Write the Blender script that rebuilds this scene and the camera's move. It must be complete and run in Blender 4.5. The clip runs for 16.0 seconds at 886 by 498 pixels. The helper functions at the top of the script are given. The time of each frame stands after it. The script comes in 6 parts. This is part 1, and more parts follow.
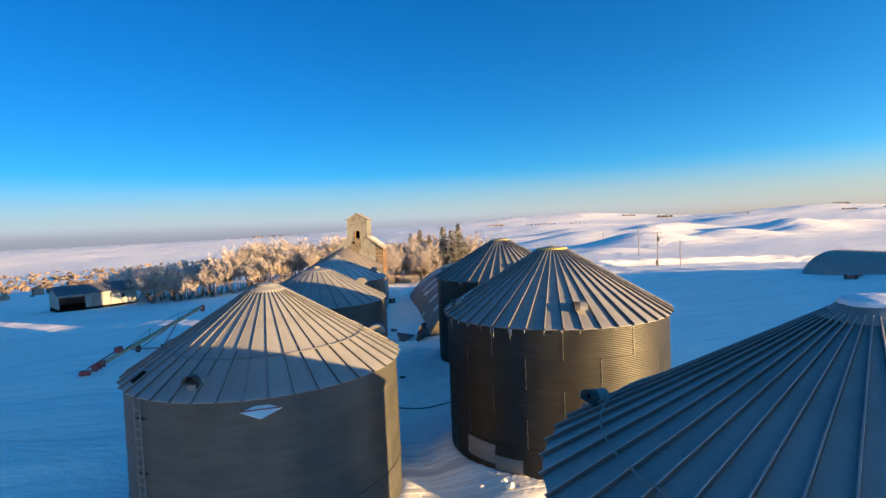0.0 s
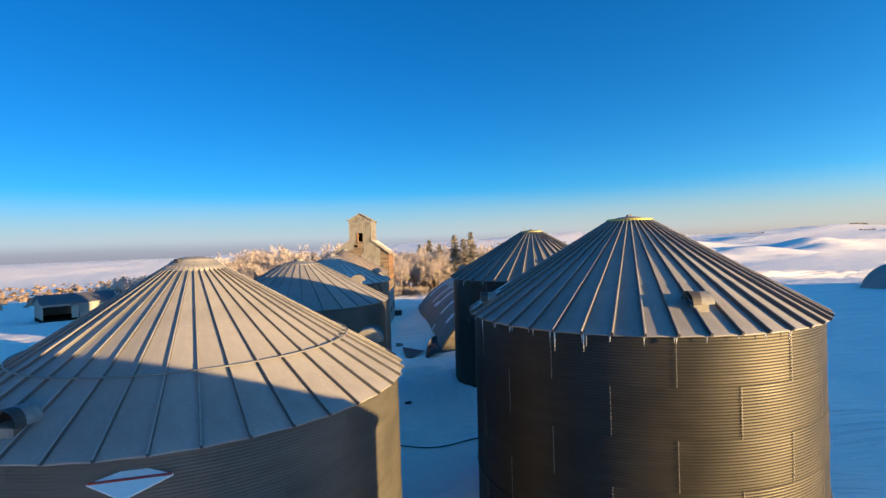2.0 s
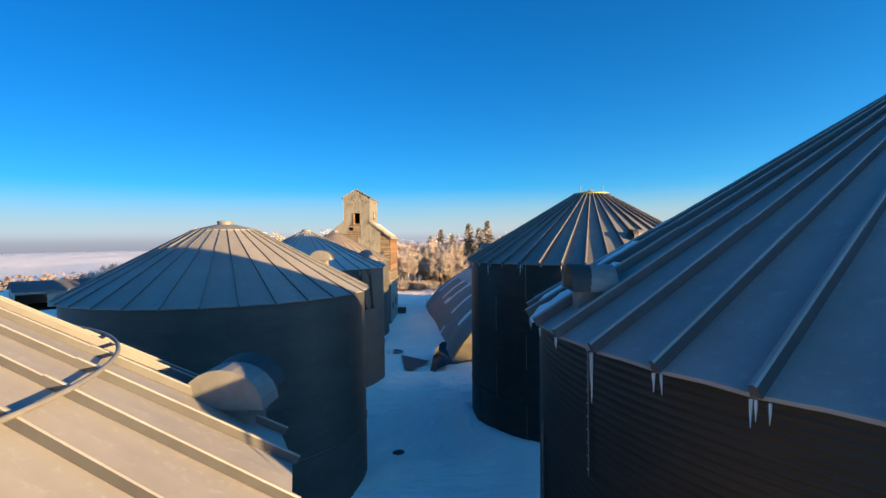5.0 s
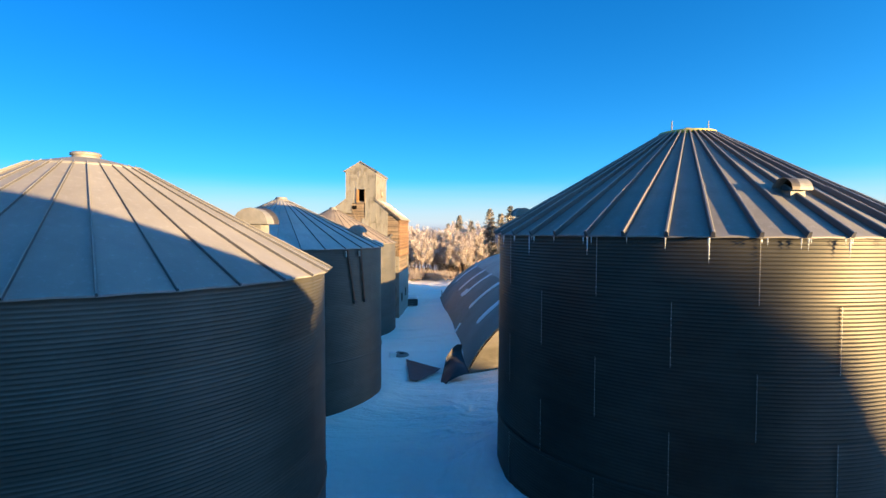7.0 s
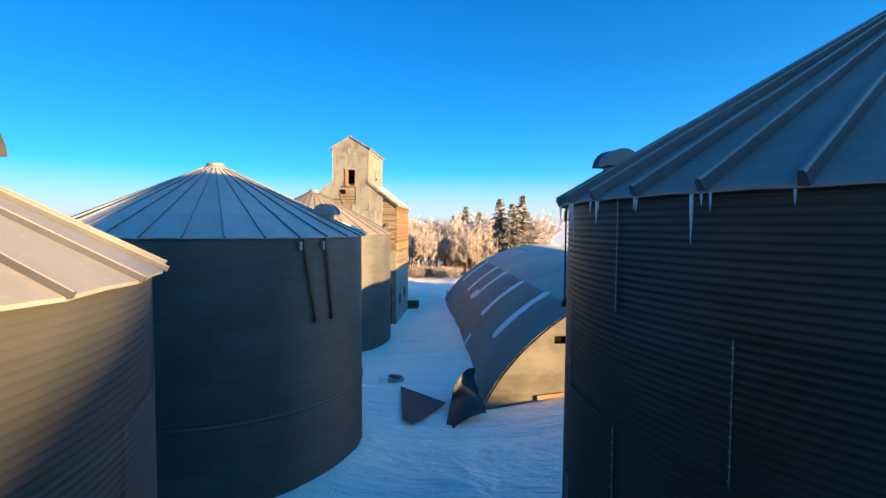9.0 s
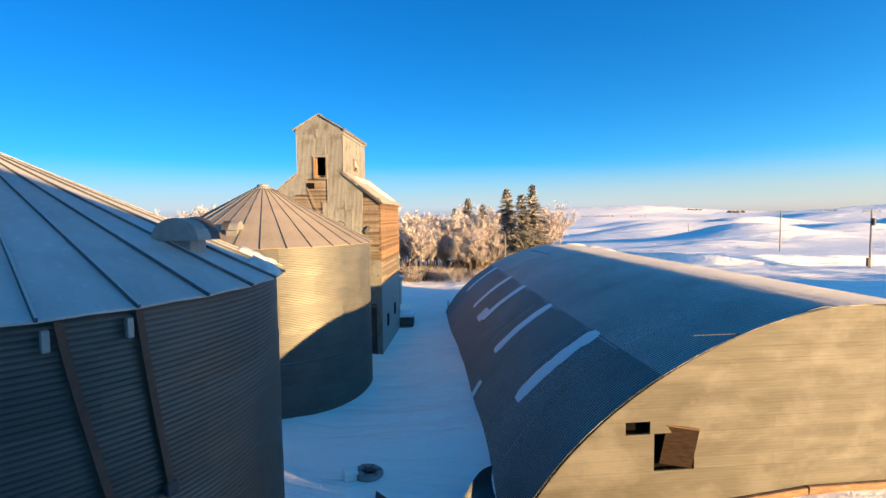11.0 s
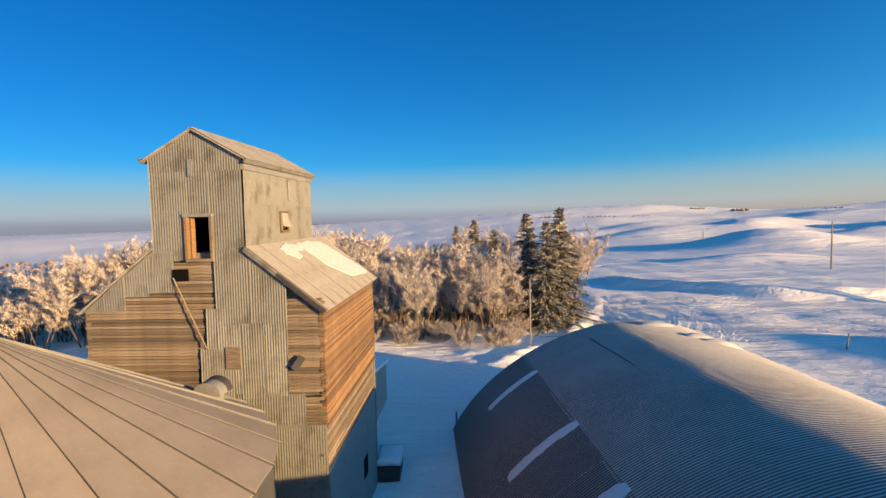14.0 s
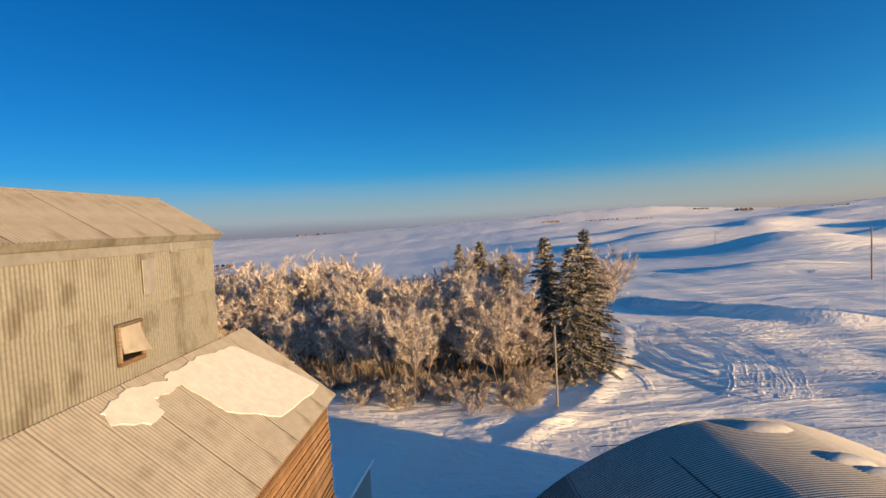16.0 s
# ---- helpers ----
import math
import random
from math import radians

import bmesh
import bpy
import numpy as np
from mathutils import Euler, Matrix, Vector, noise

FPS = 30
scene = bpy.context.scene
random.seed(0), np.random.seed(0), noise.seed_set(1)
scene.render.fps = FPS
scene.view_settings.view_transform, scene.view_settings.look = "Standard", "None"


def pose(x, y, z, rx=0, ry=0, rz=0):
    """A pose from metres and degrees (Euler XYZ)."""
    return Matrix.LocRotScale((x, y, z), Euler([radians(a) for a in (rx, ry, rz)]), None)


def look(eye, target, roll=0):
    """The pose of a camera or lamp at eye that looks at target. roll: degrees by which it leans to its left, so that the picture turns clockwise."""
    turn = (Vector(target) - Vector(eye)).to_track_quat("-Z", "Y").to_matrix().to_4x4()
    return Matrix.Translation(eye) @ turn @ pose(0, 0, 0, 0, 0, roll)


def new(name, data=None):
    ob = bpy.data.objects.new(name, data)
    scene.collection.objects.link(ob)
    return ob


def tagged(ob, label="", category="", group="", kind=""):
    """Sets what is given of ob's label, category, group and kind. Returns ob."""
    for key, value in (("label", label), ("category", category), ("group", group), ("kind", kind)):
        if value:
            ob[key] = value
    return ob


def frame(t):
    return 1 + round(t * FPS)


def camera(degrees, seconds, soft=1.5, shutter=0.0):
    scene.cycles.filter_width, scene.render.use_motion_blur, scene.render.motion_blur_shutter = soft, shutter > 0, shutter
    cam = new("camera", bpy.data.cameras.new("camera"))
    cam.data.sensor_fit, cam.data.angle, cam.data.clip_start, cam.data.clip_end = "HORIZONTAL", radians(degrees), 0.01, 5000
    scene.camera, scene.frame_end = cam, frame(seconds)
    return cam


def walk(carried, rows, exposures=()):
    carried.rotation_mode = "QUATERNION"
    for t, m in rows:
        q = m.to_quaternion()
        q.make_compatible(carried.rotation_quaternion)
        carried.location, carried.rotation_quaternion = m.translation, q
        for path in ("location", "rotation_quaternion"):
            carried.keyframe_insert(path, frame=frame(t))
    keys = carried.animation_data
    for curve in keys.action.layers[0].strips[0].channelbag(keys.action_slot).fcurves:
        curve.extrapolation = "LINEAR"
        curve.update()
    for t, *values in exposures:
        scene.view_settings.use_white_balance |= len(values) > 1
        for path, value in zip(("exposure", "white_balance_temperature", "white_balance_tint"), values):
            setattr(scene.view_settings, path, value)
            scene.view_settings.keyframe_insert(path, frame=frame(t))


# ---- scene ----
cam = camera(81.0, 16.0)
ROWS = [
    (0.0, 0.000, 0.000, 10.908, 87.25, 2.34, -0.56),
    (0.5, -0.040, 2.195, 10.288, 89.68, -0.62, -0.01),
    (1.0, -0.125, 4.267, 9.706, 91.43, -2.38, 0.81),
    (1.5, -0.356, 6.001, 9.344, 90.06, -0.01, 0.75),
    (2.0, -0.567, 7.657, 9.016, 89.31, 1.77, 0.38),
    (2.5, -0.784, 9.430, 8.724, 89.13, 1.79, 0.11),
    (3.0, -0.862, 11.171, 8.458, 88.94, 1.97, -0.03),
    (3.5, -0.866, 12.990, 8.176, 89.21, 1.67, 0.09),
    (4.0, -0.769, 14.874, 8.012, 89.37, 1.30, 0.72),
    (6.5, -0.681, 23.531, 7.128, 88.17, -0.14, 3.31),
    (7.0, -0.797, 25.542, 6.924, 88.07, -0.28, 3.92),
    (7.5, -0.953, 27.474, 6.731, 88.13, -0.24, 4.12),
    (8.0, -1.185, 29.373, 6.530, 88.16, -0.71, 4.19),
    (10.5, -1.598, 38.501, 6.758, 86.25, 0.37, 4.71),
    (11.0, -1.825, 40.985, 7.159, 86.41, 0.70, 4.54),
    (11.5, -2.128, 43.500, 7.633, 86.50, 1.01, 4.41),
    (12.0, -2.355, 46.075, 8.170, 86.44, 1.10, 4.45),
    (12.5, -2.576, 48.617, 8.749, 86.55, 1.13, 4.44),
    (13.0, -2.758, 50.975, 9.253, 86.52, 1.27, 4.45),
    (13.5, -3.004, 53.330, 9.817, 86.39, 1.23, 4.35),
    (14.0, -3.184, 55.641, 10.328, 86.40, 1.42, 4.36),
    (14.5, -3.346, 57.876, 10.814, 86.40, 1.67, 4.35),
    (15.0, -3.474, 59.970, 11.235, 86.51, 2.08, 4.37),
    (15.5, -3.600, 61.900, 11.564, 86.93, 2.61, 4.35),
    (16.0, -3.685, 63.927, 11.970, 87.07, 2.90, 4.49),
]
EXPOSURES = [(0.0, 2.1), (4.0, 2.08), (6.5, 2.47), (8.0, 2.62), (10.5, 2.51), (11.5, 2.1), (12.5, 1.9), (14.0, 1.78), (16.0, 1.49)]
walk(cam, [(t, pose(x, y, z, rx, ry, rz)) for t, x, y, z, rx, ry, rz in ROWS], EXPOSURES)

# ---- light ----
SUN_AZ, SUN_EL = radians(118.0), radians(5.7)  # azimuth clockwise from +y
SUN_DIR = Vector((math.sin(SUN_AZ) * math.cos(SUN_EL), math.cos(SUN_AZ) * math.cos(SUN_EL), math.sin(SUN_EL)))
sun = new("sun", bpy.data.lights.new("sun", "SUN"))
sun.data.energy, sun.data.angle, sun.data.color = 3.85, radians(0.5), (1.0, 0.65, 0.275)
sun.matrix_world = look(SUN_DIR * 100, (0, 0, 0))

# how the sky's colour is weighted from opposite the sun (0) to the sun itself (1)
SKY_TINT = ((0.0, 0.34, 0.72, 0.86), (1.0, 26.0, 8.0, 4.6), (0.28, 0.46, 0.96, 1.09), (0.62, 0.84, 1.24, 1.30), (0.70, 3.2, 1.9, 1.7), (0.8, 10.0, 4.2, 3.0))
world = bpy.data.worlds.new("world")
scene.world = world
world.use_nodes = True
wn, wl = world.node_tree.nodes, world.node_tree.links
wn.clear()
sky = wn.new("ShaderNodeTexSky")
sky.sky_type, sky.sun_disc = "NISHITA", False
sky.sun_elevation, sky.sun_rotation = SUN_EL, SUN_AZ
sky.altitude, sky.air_density, sky.dust_density, sky.ozone_density = 1500, 0.9, 0.45, 3.5
hsv = wn.new("ShaderNodeHueSaturation")
hsv.inputs["Saturation"].default_value = 1.15
tint = wn.new("ShaderNodeMix")
tint.data_type, tint.blend_type = "RGBA", "MULTIPLY"
tint.inputs[0].default_value = 1.0
# the sky brightens and pales towards the sun
way = wn.new("ShaderNodeTexCoord")
toward = wn.new("ShaderNodeVectorMath")
toward.operation = "DOT_PRODUCT"
toward.inputs[1].default_value = SUN_DIR
wl.new(way.outputs["Generated"], toward.inputs[0])
glow = wn.new("ShaderNodeValToRGB")
half_turn = wn.new("ShaderNodeMapRange")
half_turn.inputs["From Min"].default_value = -1.0
wl.new(toward.outputs["Value"], half_turn.inputs["Value"])
wl.new(half_turn.outputs[0], glow.inputs[0])
for stop, value in zip([glow.color_ramp.elements[0], glow.color_ramp.elements[1], *(glow.color_ramp.elements.new(0.5) for _ in range(4))], SKY_TINT):
    stop.position, stop.color = value[0], (*value[1:], 1)
wl.new(glow.outputs[0], tint.inputs[7])
back = wn.new("ShaderNodeBackground")
back.inputs["Strength"].default_value = 0.0595
wout = wn.new("ShaderNodeOutputWorld")
wl.new(sky.outputs[0], hsv.inputs["Color"])
wl.new(hsv.outputs[0], tint.inputs[6])
wl.new(tint.outputs[2], back.inputs["Color"])
wl.new(back.outputs[0], wout.inputs["Surface"])

# ---- materials ----
def material(name, build):
    m = bpy.data.materials.new(name)
    m.use_nodes = True
    nt = m.node_tree
    nt.nodes.clear()
    out = nt.nodes.new("ShaderNodeOutputMaterial")
    nt.links.new(build(nt.nodes, nt.links), out.inputs["Surface"])
    return m


def coords(n, l, scale=(1, 1, 1)):
    c = n.new("ShaderNodeTexCoord")
    p = n.new("ShaderNodeMapping")
    p.inputs["Scale"].default_value = scale
    l.new(c.outputs["Object"], p.inputs["Vector"])
    return p.outputs[0]


def noise_tex(n, l, vec, scale, detail=5.0, rough=0.55, distort=0.0):
    t = n.new("ShaderNodeTexNoise")
    t.inputs["Scale"].default_value, t.inputs["Detail"].default_value = scale, detail
    t.inputs["Roughness"].default_value, t.inputs["Distortion"].default_value = rough, distort
    l.new(vec, t.inputs["Vector"])
    return t.outputs["Fac"]


def ramp(n, l, fac, stops):
    r = n.new("ShaderNodeValToRGB")
    e = r.color_ramp.elements
    while len(e) < len(stops):
        e.new(0.5)
    for el, (p, c) in zip(e, stops):
        el.position, el.color = p, (*c, 1) if len(c) == 3 else c
    l.new(fac, r.inputs[0])
    return r.outputs[0]


def mix(n, l, fac, a, b, kind="MIX"):
    m = n.new("ShaderNodeMix")
    m.data_type, m.blend_type = "RGBA", kind
    for s, v in ((0, fac), (6, a), (7, b)):
        if isinstance(v, bpy.types.NodeSocket):
            l.new(v, m.inputs[s])
        else:
            m.inputs[s].default_value = v if s == 0 or len(v) == 4 else (*v, 1)
    return m.outputs[2]


def mathn(n, l, op, a, b=0.5):
    m = n.new("ShaderNodeMath")
    m.operation = op
    for s, v in ((0, a), (1, b)):
        if isinstance(v, bpy.types.NodeSocket):
            l.new(v, m.inputs[s])
        else:
            m.inputs[s].default_value = v
    return m.outputs[0]


def bump(n, l, height, strength, distance=0.02, normal=None):
    b = n.new("ShaderNodeBump")
    b.inputs["Strength"].default_value, b.inputs["Distance"].default_value = strength, distance
    l.new(height, b.inputs["Height"])
    if normal:
        l.new(normal, b.inputs["Normal"])
    return b.outputs[0]


def bsdf(n, l, color, rough=0.6, metal=0.0, normal=None, spec=0.5, sss=0.0):
    p = n.new("ShaderNodeBsdfPrincipled")
    for key, v in (("Base Color", color), ("Roughness", rough), ("Metallic", metal), ("Normal", normal), ("Specular IOR Level", spec)):
        if v is None:
            continue
        if isinstance(v, bpy.types.NodeSocket):
            l.new(v, p.inputs[key])
        else:
            p.inputs[key].default_value = (*v, 1) if isinstance(v, tuple) else v
    return p.outputs[0]


def piece_tone(n, l, low, high):
    i = n.new("ShaderNodeObjectInfo")
    return ramp(n, l, i.outputs["Random"], ((0.0, (low,) * 3), (1.0, (high,) * 3)))


def snow_mat(n, l):
    v = coords(n, l)
    big = noise_tex(n, l, v, 0.05, 4)
    field = noise_tex(n, l, coords(n, l, (0.03, 0.12, 0.1)), 1.0, 6, 0.6, 0.8)
    mid = noise_tex(n, l, coords(n, l, (0.6, 1.1, 1)), 0.8, 7, 0.62, 0.7)
    fine = noise_tex(n, l, v, 7.0, 6, 0.65)
    col = mix(n, l, ramp(n, l, big, ((0.35, (0, 0, 0)), (0.7, (1, 1, 1)))), (0.91, 0.862, 0.80), (0.94, 0.895, 0.835))
    col = mix(n, l, ramp(n, l, fine, ((0.6, (0, 0, 0)), (0.85, (0.4, 0.4, 0.4)))), col, (0.84, 0.81, 0.765))
    nrm = bump(n, l, field, 0.6, 3.0)
    nrm = bump(n, l, mid, 0.34, 0.3, nrm)
    streak = noise_tex(n, l, coords(n, l, (0.10, 0.55, 0.3)), 1.0, 6, 0.62, 0.6)
    tread = noise_tex(n, l, v, 2.3, 5, 0.6, 0.3)
    nrm = bump(n, l, streak, 0.16, 0.5, nrm)
    nrm = bump(n, l, tread, 0.42, 0.16, nrm)
    nrm = bump(n, l, fine, 0.5, 0.07, nrm)
    return bsdf(n, l, col, 0.75, 0, nrm, 0.25)


def wall_steel(n, l, k=1.0, metal=0.45, r0=0.42, r1=0.6, spec=0.5):
    v = coords(n, l)
    streak = noise_tex(n, l, coords(n, l, (0.4, 0.4, 2.0)), 1.6, 5, 0.6)
    blot = noise_tex(n, l, v, 0.7, 5)
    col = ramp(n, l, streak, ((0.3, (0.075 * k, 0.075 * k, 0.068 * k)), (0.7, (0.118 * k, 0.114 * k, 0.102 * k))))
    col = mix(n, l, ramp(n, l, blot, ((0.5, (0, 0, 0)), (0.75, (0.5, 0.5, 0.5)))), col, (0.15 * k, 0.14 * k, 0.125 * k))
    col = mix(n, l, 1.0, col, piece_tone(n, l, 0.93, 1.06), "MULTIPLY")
    rough = ramp(n, l, blot, ((0.3, (r0,) * 3), (0.7, (r1,) * 3)))
    return bsdf(n, l, col, rough, metal, bump(n, l, noise_tex(n, l, v, 40, 3), 0.06, 0.01), spec)


def roof_steel(n, l, k=1.05):
    v = coords(n, l)
    blot = noise_tex(n, l, v, 1.1, 6, 0.6)
    frost = noise_tex(n, l, v, 9, 6, 0.7)
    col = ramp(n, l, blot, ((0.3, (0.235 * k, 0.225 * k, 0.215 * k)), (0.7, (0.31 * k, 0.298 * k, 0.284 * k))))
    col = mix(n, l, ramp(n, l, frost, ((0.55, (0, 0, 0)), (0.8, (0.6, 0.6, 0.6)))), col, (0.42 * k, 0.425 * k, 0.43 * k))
    col = mix(n, l, 1.0, col, piece_tone(n, l, 0.92, 1.06), "MULTIPLY")
    return bsdf(n, l, col, 0.55, 0.25, bump(n, l, frost, 0.12, 0.02))


def plain(col, rough=0.6, metal=0.0, var=0.25, scale=6.0, bmp=0.15):
    def build(n, l):
        v = coords(n, l)
        a = noise_tex(n, l, v, scale, 6, 0.6)
        b = noise_tex(n, l, v, scale * 0.13, 3)
        dark, light = tuple(c * (1 - var) for c in col), tuple(min(1, c * (1 + var)) for c in col)
        c = mix(n, l, 0.4, ramp(n, l, a, ((0.3, dark), (0.7, light))), ramp(n, l, b, ((0.35, dark), (0.65, light))))
        return bsdf(n, l, c, rough, metal, bump(n, l, a, bmp, 0.01))
    return build


def old_sheet(n, l, k=1.1):
    v = coords(n, l)
    stain = noise_tex(n, l, coords(n, l, (1.2, 1.2, 0.8)), 1.6, 5, 0.6)
    fine = noise_tex(n, l, v, 14, 5, 0.6)
    run = noise_tex(n, l, coords(n, l, (4.0, 4.0, 0.35)), 1.5, 5, 0.65, 0.4)
    col = ramp(n, l, fine, ((0.3, (0.138 * k, 0.134 * k, 0.12 * k)), (0.7, (0.198 * k, 0.192 * k, 0.174 * k))))
    col = mix(n, l, ramp(n, l, stain, ((0.50, (0, 0, 0)), (0.66, (0.75, 0.75, 0.75)))), col, (0.088, 0.076, 0.058))
    col = mix(n, l, ramp(n, l, run, ((0.54, (0, 0, 0)), (0.72, (0.6, 0.6, 0.6)))), col, (0.23, 0.22, 0.20))
    col = mix(n, l, 1.0, col, piece_tone(n, l, 0.86, 1.12), "MULTIPLY")
    return bsdf(n, l, col, 0.6, 0.2, bump(n, l, fine, 0.1, 0.01))


def old_wood(base, dark):
    def build(n, l):
        v = coords(n, l, (1, 1, 1))
        grain = noise_tex(n, l, coords(n, l, (1.6, 1.6, 26)), 2.0, 7, 0.72, 0.4)
        wear = noise_tex(n, l, v, 1.5, 4)
        col = ramp(n, l, grain, ((0.3, dark), (0.7, base)))
        col = mix(n, l, ramp(n, l, wear, ((0.5, (0, 0, 0)), (0.75, (0.55, 0.55, 0.55)))), col, tuple(c * 0.7 + 0.06 for c in base))
        col = mix(n, l, 1.0, col, piece_tone(n, l, 0.5, 1.35), "MULTIPLY")
        return bsdf(n, l, col, 0.8, 0, bump(n, l, grain, 0.5, 0.02))
    return build


def twigs(frosted, bare):
    def build(n, l):
        g = n.new("ShaderNodeNewGeometry")
        col = ramp(n, l, g.outputs["Random Per Island"], ((0.0, bare), (0.28, bare), (0.5, frosted), (1.0, tuple(min(1, c * 1.12) for c in frosted))))
        return bsdf(n, l, col, 0.8, 0, None, 0.2)
    return build


def tarnish_glass(n, l):
    return bsdf(n, l, (0.02, 0.02, 0.025), 0.1, 0)


def ice_mat(n, l):
    p = n.new("ShaderNodeBsdfPrincipled")
    p.inputs["Base Color"].default_value = (0.82, 0.88, 0.92, 1)
    p.inputs["Roughness"].default_value, p.inputs["IOR"].default_value = 0.15, 1.31
    p.inputs["Transmission Weight"].default_value = 0.55
    return p.outputs[0]


SNOW = material("snow", snow_mat)
def crust_mat(n, l):
    v = coords(n, l)
    fine = noise_tex(n, l, v, 6.0, 5, 0.6)
    col = ramp(n, l, fine, ((0.3, (0.42, 0.41, 0.40)), (0.7, (0.52, 0.51, 0.50))))
    return bsdf(n, l, col, 0.75, 0, bump(n, l, fine, 0.35, 0.03), 0.25)


CRUST = material("thin_snow_crust", crust_mat)
DRY = material("dry_snow", plain((0.76, 0.76, 0.77), 0.8, 0.0, 0.06, 7.0, 0.4))
SCRAP = material("dark_scrap_steel", plain((0.045, 0.045, 0.05), 0.55, 0.4, 0.25, 3.0))
WALL = material("corrugated_steel", wall_steel)
# DIM and MID put the shade on R2 and R1 into darker wall steel
DIM = material("shaded_corrugated_steel", lambda n, l: wall_steel(n, l, 0.48, 0.5, 0.42, 0.5, 0.2))
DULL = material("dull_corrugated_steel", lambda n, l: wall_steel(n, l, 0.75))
MID = material("deep_shaded_corrugated_steel", lambda n, l: wall_steel(n, l, 0.35, 0.5, 0.42, 0.55, 0.35))
ROOF = material("frosted_roof_steel", roof_steel)
# same frosted steel, all tones scaled lighter for L3, darker for R2
PALEROOF = material("lighter_frosted_roof_steel", lambda n, l: roof_steel(n, l, 1.7))
DARKROOF = material("darker_frosted_roof_steel", lambda n, l: roof_steel(n, l, 0.85))


def sunlit_roof(n, l):
    """Roof steel under a thin frost, the sun's warm tan put into its colour."""
    v = coords(n, l)
    blot = noise_tex(n, l, v, 1.3, 6, 0.6)
    fine = noise_tex(n, l, v, 11, 6, 0.7)
    col = ramp(n, l, blot, ((0.3, (0.215, 0.178, 0.147)), (0.7, (0.28, 0.236, 0.198))))
    col = mix(n, l, ramp(n, l, fine, ((0.55, (0, 0, 0)), (0.8, (0.5, 0.5, 0.5)))), col, (0.35, 0.305, 0.265))
    col = mix(n, l, 1.0, col, piece_tone(n, l, 0.92, 1.06), "MULTIPLY")
    return bsdf(n, l, col, 0.6, 0.1, bump(n, l, fine, 0.12, 0.02), 0.35)


TAN = material("sun_tinted_roof_steel", sunlit_roof)
HATCH = material("dark_brown_planks", lambda n, l: bsdf(n, l, ramp(n, l, noise_tex(n, l, coords(n, l, (2, 2, 14)), 2.0, 5, 0.6), ((0.3, (0.016, 0.010, 0.007)), (0.7, (0.045, 0.028, 0.018)))), 0.9, 0, None, 0.1))
RIB = material("dark_rib_steel", plain((0.085, 0.085, 0.09), 0.55, 0.3, 0.2, 4.0))
CAP = material("cap_steel", plain((0.22, 0.215, 0.205), 0.6, 0.25))
LAP = material("lap_steel", plain((0.26, 0.26, 0.25), 0.5, 0.4))
YELLOW = material("yellow_rim", plain((0.50, 0.42, 0.10), 0.5, 0.3))
DARK = material("dark_steel", plain((0.05, 0.045, 0.045), 0.6, 0.3))
RUST = material("rusty_steel", plain((0.10, 0.05, 0.035), 0.75, 0.3, 0.4))
SHEET = material("weathered_sheet", old_sheet)
PLAINSHEET = material("cleaner_sheet", lambda n, l: old_sheet(n, l, 1.4))
def arch_mat(n, l, k=1.0):
    """Dull galvanised sheet with the shade of its rib grooves painted on as dark lines."""
    v = coords(n, l)
    a = noise_tex(n, l, v, 2.2, 6, 0.62)
    b = noise_tex(n, l, v, 0.35, 3)
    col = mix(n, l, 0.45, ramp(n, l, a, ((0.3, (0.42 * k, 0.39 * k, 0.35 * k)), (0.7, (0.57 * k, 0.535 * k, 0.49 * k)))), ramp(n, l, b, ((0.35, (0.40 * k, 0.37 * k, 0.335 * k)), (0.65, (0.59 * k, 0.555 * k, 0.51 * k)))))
    # dark wave lines put groove shade into the colour
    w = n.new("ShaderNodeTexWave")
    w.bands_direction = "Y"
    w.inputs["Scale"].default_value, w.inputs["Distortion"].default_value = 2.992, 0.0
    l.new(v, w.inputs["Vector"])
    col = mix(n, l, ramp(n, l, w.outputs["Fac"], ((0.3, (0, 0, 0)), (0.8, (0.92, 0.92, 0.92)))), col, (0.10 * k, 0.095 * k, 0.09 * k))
    return bsdf(n, l, col, 0.72, 0.1, bump(n, l, a, 0.15, 0.01), 0.35)


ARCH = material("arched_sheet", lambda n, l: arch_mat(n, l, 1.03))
LOW = material("darker_arched_sheet", lambda n, l: arch_mat(n, l, 0.62))
def board_mat(n, l):
    """Weathered ribbed cladding: fine level ribs, long stains."""
    stain = noise_tex(n, l, coords(n, l, (0.35, 0.35, 1.6)), 1.3, 6, 0.62, 0.5)
    fine = noise_tex(n, l, coords(n, l, (1.5, 1.5, 14)), 1.6, 5, 0.6)
    col = ramp(n, l, stain, ((0.30, (0.072, 0.063, 0.047)), (0.5, (0.098, 0.088, 0.070)), (0.70, (0.138, 0.126, 0.104))))
    patch = noise_tex(n, l, coords(n, l, (0.8, 0.8, 1.1)), 0.9, 4, 0.6)
    col = mix(n, l, ramp(n, l, patch, ((0.5, (0, 0, 0)), (0.68, (0.7, 0.7, 0.7)))), col, (0.165, 0.152, 0.13))
    col = mix(n, l, 1.0, col, piece_tone(n, l, 0.88, 1.12), "MULTIPLY")
    col = mix(n, l, ramp(n, l, fine, ((0.55, (0, 0, 0)), (0.8, (0.45, 0.45, 0.45)))), col, (0.085, 0.074, 0.052))
    w = n.new("ShaderNodeTexWave")
    w.bands_direction = "Z"
    w.inputs["Scale"].default_value, w.inputs["Distortion"].default_value = 4.1, 0.25
    l.new(coords(n, l), w.inputs["Vector"])
    return bsdf(n, l, col, 0.7, 0.1, bump(n, l, w.outputs["Fac"], 0.16, 0.012, bump(n, l, fine, 0.3, 0.02)))


